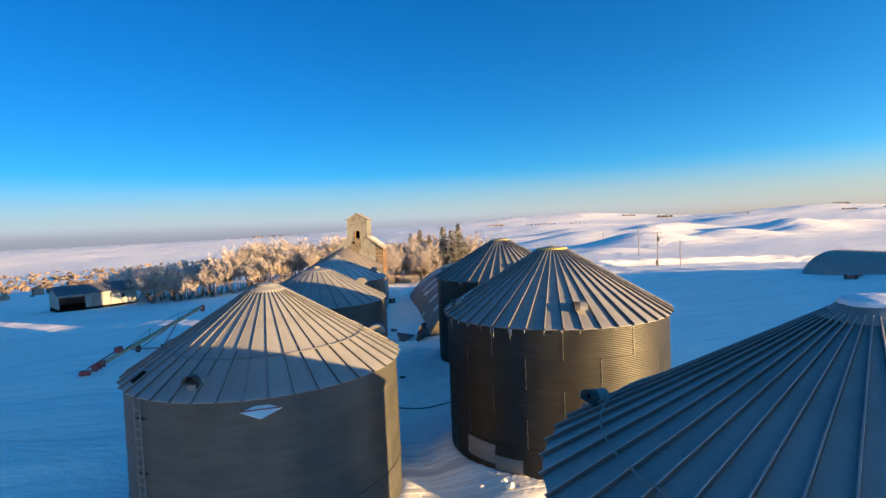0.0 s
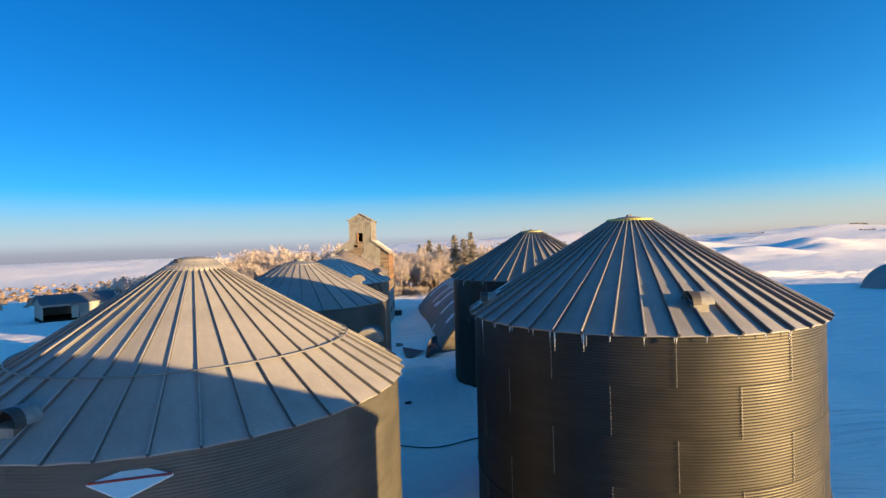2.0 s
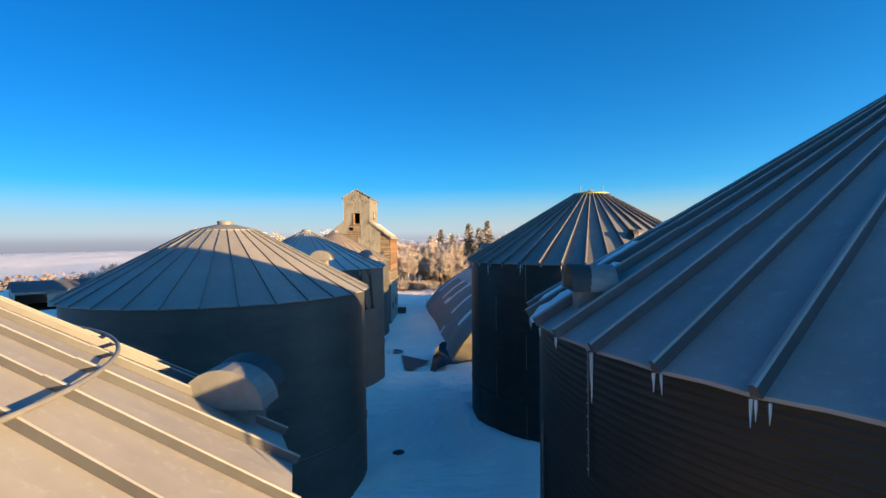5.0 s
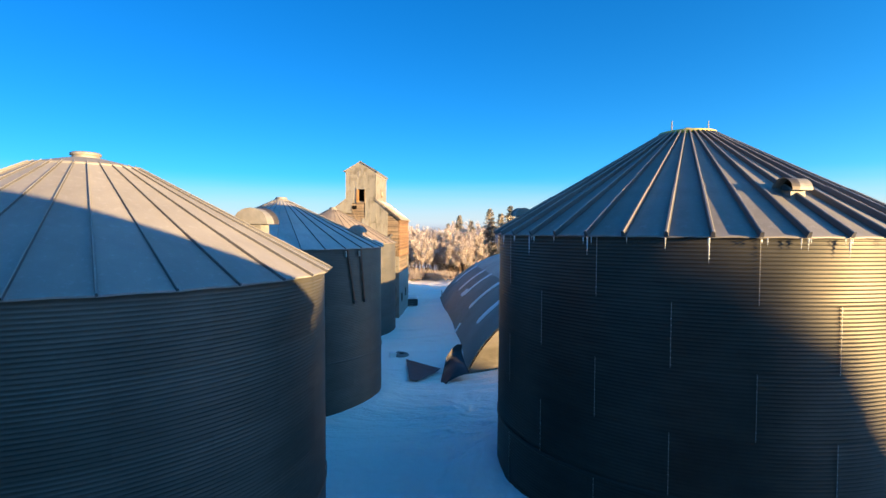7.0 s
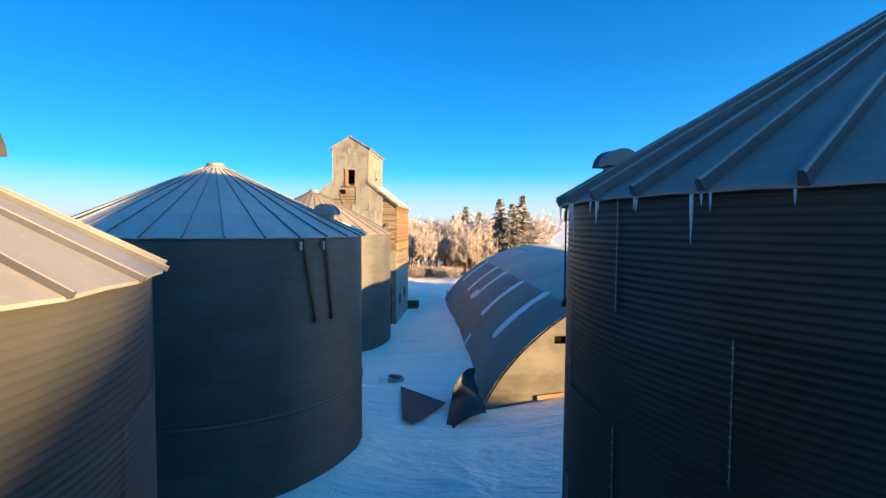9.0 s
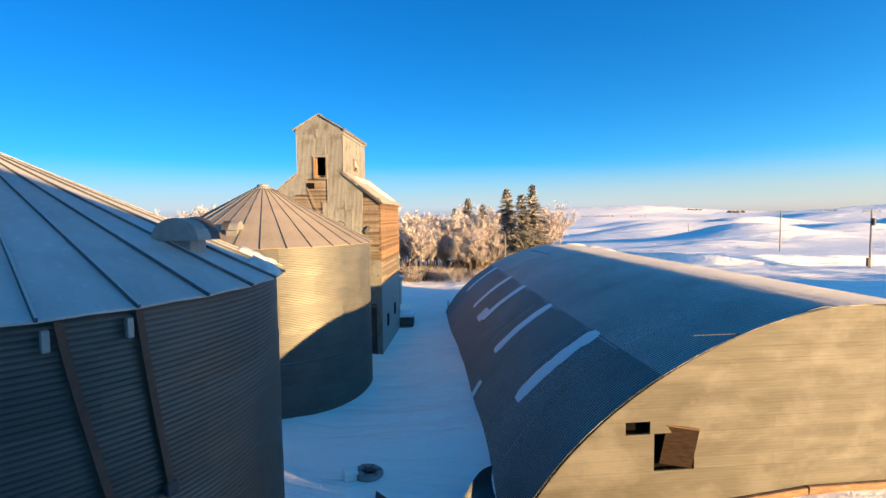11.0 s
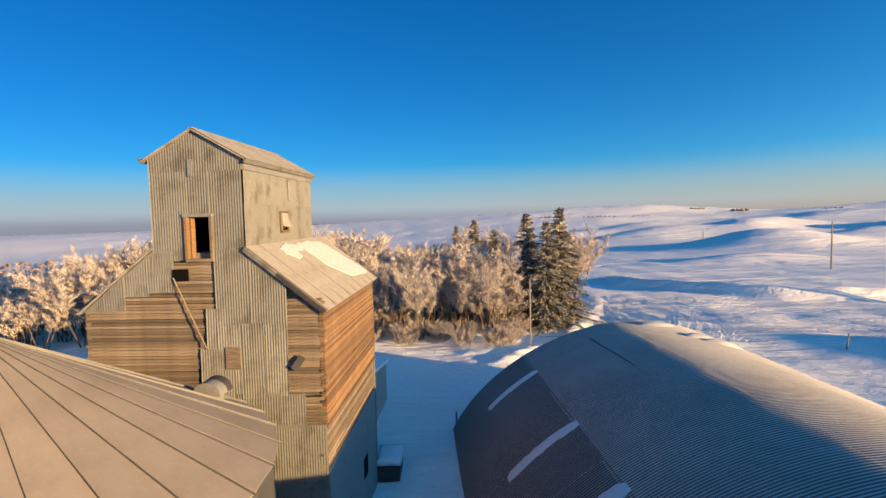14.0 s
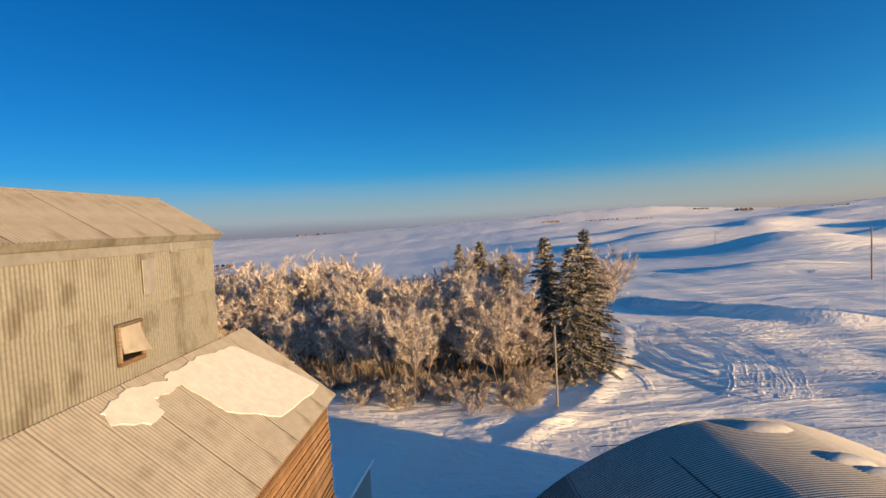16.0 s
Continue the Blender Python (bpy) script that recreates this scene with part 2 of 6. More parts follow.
BOARDS = material("weathered_cladding", board_mat)
WOOD = material("weathered_planks", old_wood((0.30, 0.225, 0.155), (0.055, 0.041, 0.03)))
NEWWOOD = material("bare_timber", old_wood((0.29, 0.165, 0.078), (0.075, 0.038, 0.018)))
def felt_mat(n, l):
    """Frost-dusted roofing with soft brown blotches."""
    v = coords(n, l)
    a = noise_tex(n, l, v, 3.0, 6, 0.65)
    b = noise_tex(n, l, coords(n, l, (1, 1.6, 1)), 1.9, 4, 0.55)
    col = ramp(n, l, a, ((0.3, (0.232, 0.21, 0.185)), (0.7, (0.306, 0.281, 0.25))))
    col = mix(n, l, ramp(n, l, b, ((0.54, (0, 0, 0)), (0.7, (0.7, 0.7, 0.7)))), col, (0.165, 0.138, 0.11))
    return bsdf(n, l, col, 0.8, 0, bump(n, l, a, 0.3, 0.02))


FELT = material("frosted_roofing", felt_mat)
# unlit insides: their darkness is put into this near-black colour
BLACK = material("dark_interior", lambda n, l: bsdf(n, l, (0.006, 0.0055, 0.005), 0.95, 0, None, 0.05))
WHITE = material("white_sheet", plain((0.78, 0.78, 0.77), 0.6, 0.0, 0.06))
SLATE = material("grey_sheet_roof", plain((0.11, 0.115, 0.125), 0.6, 0.2, 0.2, 1.0))
PALE = material("pale_green_paint", plain((0.24, 0.26, 0.245), 0.7, 0.0, 0.12, 2.0))
BARK = material("bark", plain((0.10, 0.07, 0.055), 0.9, 0, 0.35, 8))
TWIG = material("frosted_twigs", twigs((0.66, 0.59, 0.545), (0.20, 0.15, 0.125)))
SCRUB = material("dark_scrub", twigs((0.22, 0.165, 0.13), (0.09, 0.065, 0.05)))
BRUSH = material("frosted_brush", twigs((0.56, 0.49, 0.44), (0.17, 0.12, 0.09)))
NEEDLE = material("spruce_needles", twigs((0.40, 0.36, 0.31), (0.05, 0.055, 0.04)))
POLE = material("grey_pole_wood", plain((0.22, 0.19, 0.17), 0.85, 0, 0.3, 9))
RED = material("red_paint", plain((0.36, 0.05, 0.04), 0.5, 0.1))
OCHRE = material("faded_yellow_paint", plain((0.42, 0.33, 0.20), 0.55, 0.1))
ICE = material("ice", ice_mat)
GLASS = material("dark_pane", tarnish_glass)

# ---- building helpers ----
def mesh_of(name, verts, faces, mat, smooth=False):
    me = bpy.data.meshes.new(name)
    me.from_pydata([tuple(v) for v in verts], [], faces)
    me.materials.append(mat)
    if smooth:
        me.polygons.foreach_set("use_smooth", [True] * len(me.polygons))
    me.update()
    return me


def bm_mesh(name, bm, mat, smooth=False):
    me = bpy.data.meshes.new(name)
    bm.to_mesh(me)
    bm.free()
    me.materials.append(mat)
    if smooth:
        me.polygons.foreach_set("use_smooth", [True] * len(me.polygons))
    return me


def part(name, data, mat, parent, label="", m=None, smooth=False):
    if isinstance(data, bmesh.types.BMesh):
        data = bm_mesh(name, data, mat, smooth)
    ob = new(name, data)
    ob.parent = parent
    if m is not None:
        ob.matrix_basis = m
    return tagged(ob, label=label) if label else ob


def thing(name, label, category, m=None, group="", kind=""):
    ob = new(name)
    ob.empty_display_size = 0.3
    if m is not None:
        ob.matrix_basis = m
    return tagged(ob, label, category, group, kind)


def box(bm, x0, x1, y0, y1, z0, z1, bevel=0.0):
    g = bmesh.ops.create_cube(bm, size=1, matrix=Matrix.LocRotScale(((x0 + x1) / 2, (y0 + y1) / 2, (z0 + z1) / 2), None, (abs(x1 - x0), abs(y1 - y0), abs(z1 - z0))))
    if bevel:
        vs = set(g["verts"])
        bmesh.ops.bevel(bm, geom=[e for e in bm.edges if e.verts[0] in vs and e.verts[1] in vs], offset=bevel, segments=1, affect="EDGES")
    return bm


def boxed(*a, **k):
    return box(bmesh.new(), *a, **k)


def bar(bm, a, b, r0, r1=None, sides=8):
    a, b = Vector(a), Vector(b)
    r1 = r0 if r1 is None else r1
    q = (b - a).to_track_quat("Z", "Y").to_matrix().to_4x4()
    bmesh.ops.create_cone(bm, cap_ends=True, segments=sides, radius1=r0, radius2=r1, depth=(b - a).length, matrix=Matrix.Translation((a + b) / 2) @ q)
    return bm


def lathe(profile, segs, mat, name, a0=0.0, a1=2 * math.pi, smooth=True):
    """A surface of revolution: profile of (radius, z)."""
    full = abs(a1 - a0 - 2 * math.pi) < 1e-6
    n = segs if full else segs + 1
    verts, faces, k = [], [], len(profile)
    for i in range(n):
        a = a0 + (a1 - a0) * i / segs
        verts += [(r * math.cos(a), r * math.sin(a), z) for r, z in profile]
    for i in range(segs):
        j = (i + 1) % n
        faces += [(i * k + p, j * k + p, j * k + p + 1, i * k + p + 1) for p in range(k - 1)]
    return mesh_of(name, verts, faces, mat, smooth)


def wavy(name, width, height, pitch, amp, mat, top=None):
    """A corrugated sheet in the xz plane facing -y, ribs upright; top(x) gives its upper edge."""
    n = max(2, int(width / pitch * 4))
    verts, faces = [], []
    for i in range(n + 1):
        x = width * i / n
        y = -amp * math.cos(2 * math.pi * x / pitch)
        verts += [(x, y, 0), (x, y, top(x) if top else height)]
    faces = [(2 * i, 2 * i + 2, 2 * i + 3, 2 * i + 1) for i in range(n)]
    return mesh_of(name, verts, faces, mat, True)


# ---- ground ----
FOOT = [(7.0, 8.25, 5.28, 0.5), (5.32, 24.35, 5.05, 0.55), (4.7, 39.8, 4.92, 0.6), (-7.05, 20.9, 5.12, 0.2), (-8.39, 35.14, 4.51, 0.15), (-9.58, 48.17, 4.43, 0.15), (-11.54, 63.3, 4.61, 0.1)]
# banks and hollows of the fields: centre, half lengths, turn, height
BANKS = [(94, 240, 25, 24, 0.2, 6.6), (60, 182, 16, 9, 0.2, 2.0), (150, 268, 30, 20, 0.4, 5.5), (215, 300, 26, 18, 0.4, 5.0), (250, 360, 26, 22, 0.3, 6.0), (160, 390, 24, 22, 0.3, 6.0), (135, 330, 20, 18, 0.3, 4.0), (100, 345, 45, 26, 0.3, 7.0), (45, 440, 40, 34, 0.2, 3.0), (120, 470, 34, 36, 0.2, 7.0), (190, 430, 50, 30, 0.3, 8.5),
         (290, 400, 70, 34, 0.4, 5.0), (360, 590, 110, 60, 0.3, 9.0), (140, 660, 110, 60, 0.2, 5.0), (520, 560, 130, 60, 0.4, 9.0), (620, 840, 170, 90, 0.3, 13.0),
         (260, 940, 170, 90, 0.2, 13.0), (-60, 720, 120, 70, 0.1, 2.0), (470, 290, 70, 34, 0.5, 4.0), (640, 350, 110, 50, 0.5, 6.0), (1000, 1000, 260, 150, 0.3, 18.0)]


def smooth_step(a, b, x):
    t = np.clip((x - a) / (b - a), 0, 1)
    return t * t * (3 - 2 * t)


def bank_line(x):
    q = np.clip(x, 0, 40) - 17.4
    return 132 - 1.35 * q + 0.03 * q ** 2 - 0.08 * np.maximum(x - 40, 0)


def ground_height(x, y):
    x, y = np.asarray(x, float), np.asarray(y, float)
    dx, dy = x + 1.0, y - 45.0
    d = np.hypot(dx, dy)
    az = np.degrees(np.arctan2(dx, dy))
    slope = np.interp(az, [-180, -120, -60, -35, -8, 12, 40, 90, 180], [0.015, 0.03, 0.050, 0.052, 0.045, 0.026, 0.011, 0.011, 0.015])
    z = -slope * np.maximum(d - 55, 0) * smooth_step(40, 160, d)
    # the land climbs again to a far skyline
    far = np.interp(az, [-180, -120, -60, -40, -30, -17, -5, 3, 9, 22, 36, 60, 120, 180], [-5, -10, -12, -7, -5, 0, 8, 12, 11, 6, 4, 2, 0, -5])
    w = smooth_step(170, 1000, d)
    z = z * (1 - w) + (far - 0.012 * np.maximum(d - 1000, 0)) * w
    for cx, cy, a, b, turn, h in BANKS:
        u = (x - cx) * math.cos(turn) + (y - cy) * math.sin(turn)
        v = -(x - cx) * math.sin(turn) + (y - cy) * math.cos(turn)
        z = z + h * np.exp(-(u / a) ** 2 - (v / b) ** 2)
    # the farm's far side stands a little higher
    z = z + 1.0 * smooth_step(22, 50, x) * (1 - smooth_step(84, 112, y)) * smooth_step(-60, 20, y) * (1 - smooth_step(80, 130, x))
    # the field drops away beyond the auger
    z = z - 2.8 * smooth_step(29, 62, -x) * smooth_step(-60, 0, y) * (1 - smooth_step(118, 190, y))
    # long unseen rise added beside the farm to shade the near field
    z = z + 6.0 * np.exp(-((x - 74) / 14) ** 2 - ((y + 3) / 74) ** 8)
    # unseen knolls added on it to shade bin walls and the alley
    z = z + 3.6 * np.exp(-((x - 74) / 12) ** 2 - ((y + 2) / 6.5) ** 2)
    z = z + 5.0 * np.exp(-((x - 74) / 6) ** 2 - ((y + 5.2) / 2.9) ** 8)
    z = z + 2.5 * np.exp(-((x - 74) / 12) ** 2 - ((y - 8.3) / 4.6) ** 4)
    # ploughed snow bank beyond the yard
    by = bank_line(x)
    z = z + 1.5 * np.exp(-((y - by) / np.where(y < by, 1.3, 2.8)) ** 2) * smooth_step(11, 17, x) * (0.9 + 0.1 * np.sin(x * 0.9) * np.sin(x * 0.37 + 1))
    # low drifts round the yard
    z = z + 0.10 * np.sin(0.31 * x + 0.22 * y) * np.sin(0.17 * y - 0.4 * x + 2) * smooth_step(3, 20, d)
    # the alley falls towards the row of smaller bins
    z = z + np.clip(0.07 * (x + 1.5), -0.4, 0.3) * (1 - smooth_step(30, 60, np.abs(y - 40)))
    for cx, cy, r, h in FOOT:
        q = np.hypot(x - cx, y - cy) - r
        z = z + h * np.exp(-((q - 0.1) / 0.9) ** 2)
    # snow pushed against the arched building and at the grove's edge
    z = z - 0.62 * np.exp(-((x + 1.2) / 4.2) ** 2 - ((y - 51.6) / 3.6) ** 2)
    z = z + 0.32 * np.exp(-((x + 0.5) / 3.5) ** 2 - ((y - 94.5) / 1.7) ** 2)
    # cleared edge curling round the spruces
    ex = np.interp(y, [90, 94, 98.6, 106, 116, 124], [-3.8, 0.2, 3.4, 6.6, 9.9, 10.5])
    z = z + 0.3 * np.exp(-((x - ex) / 0.5) ** 2) * smooth_step(89, 92, y) * (1 - smooth_step(117, 124, y)) * (0.8 + 0.3 * np.sin(y * 1.3))
    return z


def ripple(x, y):
    """Small unevenness of the snow round the farm."""
    return 0.06 * noise.fractal(Vector((x * 0.35, y * 0.22, 3.0)), 0.8, 2.1, 2)


def make_ground():
    rings = list(np.arange(0.5, 100, 0.5)) + list(np.geomspace(101, 4700, 140))
    segs = 560
    ang = np.arange(segs) * 2 * math.pi / segs
    r = np.array(rings)
    xs, ys = -1 + r[:, None] * np.sin(ang), 45 + r[:, None] * np.cos(ang)
    zs = ground_height(xs, ys)
    near = r < 140
    zs[near] += np.array([ripple(a, b) for a, b in zip(xs[near].ravel(), ys[near].ravel())]).reshape(xs[near].shape)
    # trodden and wind-torn snow: the alley, the grove's edge, the drifts of the open field
    xn, yn = xs[near], ys[near]
    trod = 1.8 * np.exp(-((xn + 2.0) / 2.4) ** 2 - ((yn - 37) / 11.0) ** 4) + np.exp(-((xn + 6) / 6.5) ** 2 - ((yn - 92.5) / 4.0) ** 2) + 0.6 * np.exp(-((xn - 9) / 5.0) ** 2 - ((yn - 17) / 8.0) ** 2) + 1.5 * np.exp(-((xn + 2.3 + 0.128 * (yn - 52)) / 0.8) ** 2 - ((yn - 67) / 12.5) ** 6)
    lumps = np.array([noise.fractal(Vector((a * 0.9, b * 0.9, 9.0)), 0.7, 2.2, 3) for a, b in zip(xn.ravel(), yn.ravel())]).reshape(xn.shape)
    ridges = np.array([noise.fractal(Vector((a * 0.16 + b * 0.10, b * 0.55 - a * 0.30, 5.0)), 0.9, 2.1, 3) for a, b in zip(xn.ravel(), yn.ravel())]).reshape(xn.shape)
    zs[near] += 0.13 * trod * np.maximum(lumps, -0.2) + 0.09 * ridges * smooth_step(12, 24, -xn)
    # wind-carved undulation of the open land
    wide = (r >= 125) & (r < 2200)
    xf, yf = xs[wide], ys[wide]
    roll = np.array([noise.fractal(Vector((a * 0.008 + b * 0.004, b * 0.022 - a * 0.011, 2.0)), 0.75, 2.1, 4) for a, b in zip(xf.ravel(), yf.ravel())]).reshape(xf.shape)
    zs[wide] += roll * (0.35 * smooth_step(125, 220, r[wide]) + 1.3 * smooth_step(220, 700, r[wide]))[:, None]
    verts = [(-1, 45, 0)] + list(zip(xs.ravel().tolist(), ys.ravel().tolist(), zs.ravel().tolist()))
    faces = [(0, 1 + (j + 1) % segs, 1 + j) for j in range(segs)]
    for i in range(len(rings) - 1):
        a, b = 1 + i * segs, 1 + (i + 1) * segs
        faces += [(a + j, a + (j + 1) % segs, b + (j + 1) % segs, b + j) for j in range(segs)]
    g = new("ground", mesh_of("ground", verts, faces, SNOW, True))
    tagged(g, "wind-packed snow over farmyard, fields and rolling hills", "ground", kind="structure")


make_ground()


def ground_z(x, y):
    return float(ground_height(x, y))


def haze_bank():
    """Far winter haze behind the hills, painted as a glowing gradient on a ring, thinning upwards into the sky."""
    def build(n, l):
        g = n.new("ShaderNodeTexCoord")
        s = n.new("ShaderNodeSeparateXYZ")
        l.new(g.outputs["Object"], s.inputs[0])
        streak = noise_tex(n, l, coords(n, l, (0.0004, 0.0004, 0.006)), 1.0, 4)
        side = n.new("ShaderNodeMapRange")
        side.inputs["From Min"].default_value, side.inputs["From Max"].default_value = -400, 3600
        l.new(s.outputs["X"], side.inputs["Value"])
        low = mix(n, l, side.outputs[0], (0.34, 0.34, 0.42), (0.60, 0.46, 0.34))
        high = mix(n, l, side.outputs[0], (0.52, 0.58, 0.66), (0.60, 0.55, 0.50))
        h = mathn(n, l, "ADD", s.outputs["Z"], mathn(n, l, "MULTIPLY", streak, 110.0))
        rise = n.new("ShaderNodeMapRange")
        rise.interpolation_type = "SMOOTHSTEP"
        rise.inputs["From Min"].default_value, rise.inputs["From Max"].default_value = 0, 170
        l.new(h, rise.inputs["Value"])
        # emission paints the haze's brightness onto the backdrop
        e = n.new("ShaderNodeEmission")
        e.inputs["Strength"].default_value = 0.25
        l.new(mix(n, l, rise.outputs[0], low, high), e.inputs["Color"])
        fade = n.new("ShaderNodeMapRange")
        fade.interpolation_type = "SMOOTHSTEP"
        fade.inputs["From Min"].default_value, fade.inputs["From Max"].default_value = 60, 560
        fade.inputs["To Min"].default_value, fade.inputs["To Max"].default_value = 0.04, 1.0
        l.new(h, fade.inputs["Value"])
        tr = n.new("ShaderNodeBsdfTransparent")
        m = n.new("ShaderNodeMixShader")
        l.new(fade.outputs[0], m.inputs[0])
        l.new(e.outputs[0], m.inputs[1])
        l.new(tr.outputs[0], m.inputs[2])
        return m.outputs[0]
    mat = material("glowing_haze", build)
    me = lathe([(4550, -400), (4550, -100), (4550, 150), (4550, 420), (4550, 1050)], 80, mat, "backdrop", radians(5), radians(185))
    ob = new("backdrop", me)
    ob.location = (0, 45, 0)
    tagged(ob, "backdrop glowing with painted grey and peach winter haze along the horizon", "haze", kind="structure")


haze_bank()

# ---- grain bins ----
def roof_panel_mesh(R, r_top, rise, n, mat):
    """One flat roof segment lying along +x, with turned-down eave edge."""
    a = math.pi / n
    w0, w1 = R * math.sin(a), r_top * math.sin(a)
    c0, c1 = R * math.cos(a), r_top * math.cos(a)
    t = 0.012
    steps = 4
    verts = []
    for i in range(steps + 1):
        f = i / steps
        x, w, z = c0 + (c1 - c0) * f, w0 + (w1 - w0) * f, rise * f
        verts += [(x, -w, z), (x, 0, z + 0.01 * w / w0), (x, w, z)]
    faces = []
    for i in range(steps):
        k = 3 * i
        faces += [(k, k + 1, k + 4, k + 3), (k + 1, k + 2, k + 5, k + 4)]
    b = len(verts)
    verts += [(c0 - 0.004, -w0, -0.028), (c0 - 0.004, 0, -0.018), (c0 - 0.004, w0, -0.028)]
    faces += [(b, b + 1, 1, 0), (b + 1, b + 2, 2, 1)]
    return mesh_of("roof_panel", verts, [f[::-1] for f in faces], mat)


def rib_mesh(R, r_top, rise, size, sheet):
    """A hollow standing rib of two lapped lengths along +x from eave to collar: roof sheet on top, darker on its sides.
    """
    d = Vector((r_top - R, 0, rise)).normalized()
    up = Vector((-d.z, 0, d.x))
    if up.z < 0:
        up = -up
    verts, faces, tops = [], [], []
    prof = ((-0.34, -0.02), (-0.25, 0.85), (-0.13, 1.0), (0.13, 1.0), (0.25, 0.85), (0.34, -0.02))
    k = len(prof)
    foot, head = Vector((R + 0.03, 0, -0.012)), Vector((r_top, 0, rise))
    for f0, f1, w0, w1 in ((0.0, 0.36, size, size * 0.95), (0.355, 1.0, size * 0.84, size * 0.62)):
        b = len(verts)
        for f, w in ((f0, w0), (f1, w1)):
            p = foot.lerp(head, f)
            verts += [tuple(p + Vector((0, u * w, 0)) + up * (v * w)) for u, v in prof]
        for i in range(k - 1):
            faces.append((b + k + i, b + k + i + 1, b + i + 1, b + i))
            tops.append(1 if 0 < i < k - 2 else 0)
        faces.append(tuple(range(b, b + k)))
        tops.append(0)
    me = mesh_of("rib", verts, faces, RIB)
    me.materials.append(sheet)
    me.polygons.foreach_set("material_index", tops)
    return me


def wall_sheet_mesh(R, height, arc, pitch, amp, steel):
    segs, rows = 8, int(round(height / pitch * 3))
    verts, faces = [], []
    for j in range(rows + 1):
        z = height * j / rows
        r = R + amp * math.sin(2 * math.pi * z / pitch)
        for i in range(segs + 1):
            a = -arc / 2 + arc * i / segs
            verts.append((r * math.cos(a), r * math.sin(a), z))
    w = segs + 1
    for j in range(rows):
        faces += [(j * w + i, j * w + i + 1, (j + 1) * w + i + 1, (j + 1) * w + i) for i in range(segs)]
    return mesh_of("wall_sheet", verts, faces, steel, True)


def hood_mesh(w=0.82, d=0.66, h=0.38):
    """A roof vent hood: a half drum on a short neck, mouth towards +x."""
    bm = bmesh.new()
    k = 12
    rows = []
    for x in (-d / 2, d / 2):
        ring = [bm.verts.new((x, -w / 2 * math.cos(math.pi * i / k), 0.12 + h * math.sin(math.pi * i / k))) for i in range(k + 1)]
        rows.append(ring)
    for i in range(k):
        bm.faces.new((rows[0][i], rows[1][i], rows[1][i + 1], rows[0][i + 1]))
    bm.faces.new(rows[0])
    lip = [bm.verts.new((d / 2 + 0.02, v.co.y * 1.05, 0.12 + (v.co.z - 0.12) * 1.06)) for v in rows[1]]
    for i in range(k):
        bm.faces.new((rows[1][i], lip[i], lip[i + 1], rows[1][i + 1]))
    inner = [bm.verts.new((-d / 2 + 0.06, v.co.y * 0.93, 0.13 + (v.co.z - 0.12) * 0.92)) for v in rows[1]]
    mouth = [bm.faces.new(inner[::-1])]
    for i in range(k):
        mouth.append(bm.faces.new((lip[i], inner[i], inner[i + 1], lip[i + 1])))
    # inner faces take dark steel: the mouth's shade is in the colour
    for f in mouth:
        f.material_index = 1
    bm.faces.new((rows[0][0], rows[0][k], rows[1][k], rows[1][0]))
    box(bm, -d * 0.36, d * 0.36, -w * 0.27, w * 0.27, -0.25, 0.125)
    me = bm_mesh("vent_hood", bm, CAP)
    me.materials.append(DARK)
    return me


def icicle_mesh(k):
    rnd = random.Random(k)
    ln = rnd.uniform(0.07, 0.22) * (2.0 if k == 0 else 1)
    r = 0.009 + ln * 0.024
    prof = [(r, 0.02), (r * 0.9, -ln * 0.2), (r * 0.62, -ln * 0.5), (r * 0.4, -ln * 0.7), (0.002, -ln)]
    return lathe(prof, 6, ICE, "icicle")


ICICLES = [icicle_mesh(k) for k in range(6)]
HOOD = hood_mesh()


def on_roof(R, rise, r_top, frac, az):
    """Pose on the roof slope at frac of the radius and azimuth az (degrees, from +x), local x pointing downhill."""
    z = rise * (R - frac * R) / (R - r_top)
    return pose(0, 0, 0, 0, 0, az) @ pose(frac * R, 0, z, 0, 0, 0)


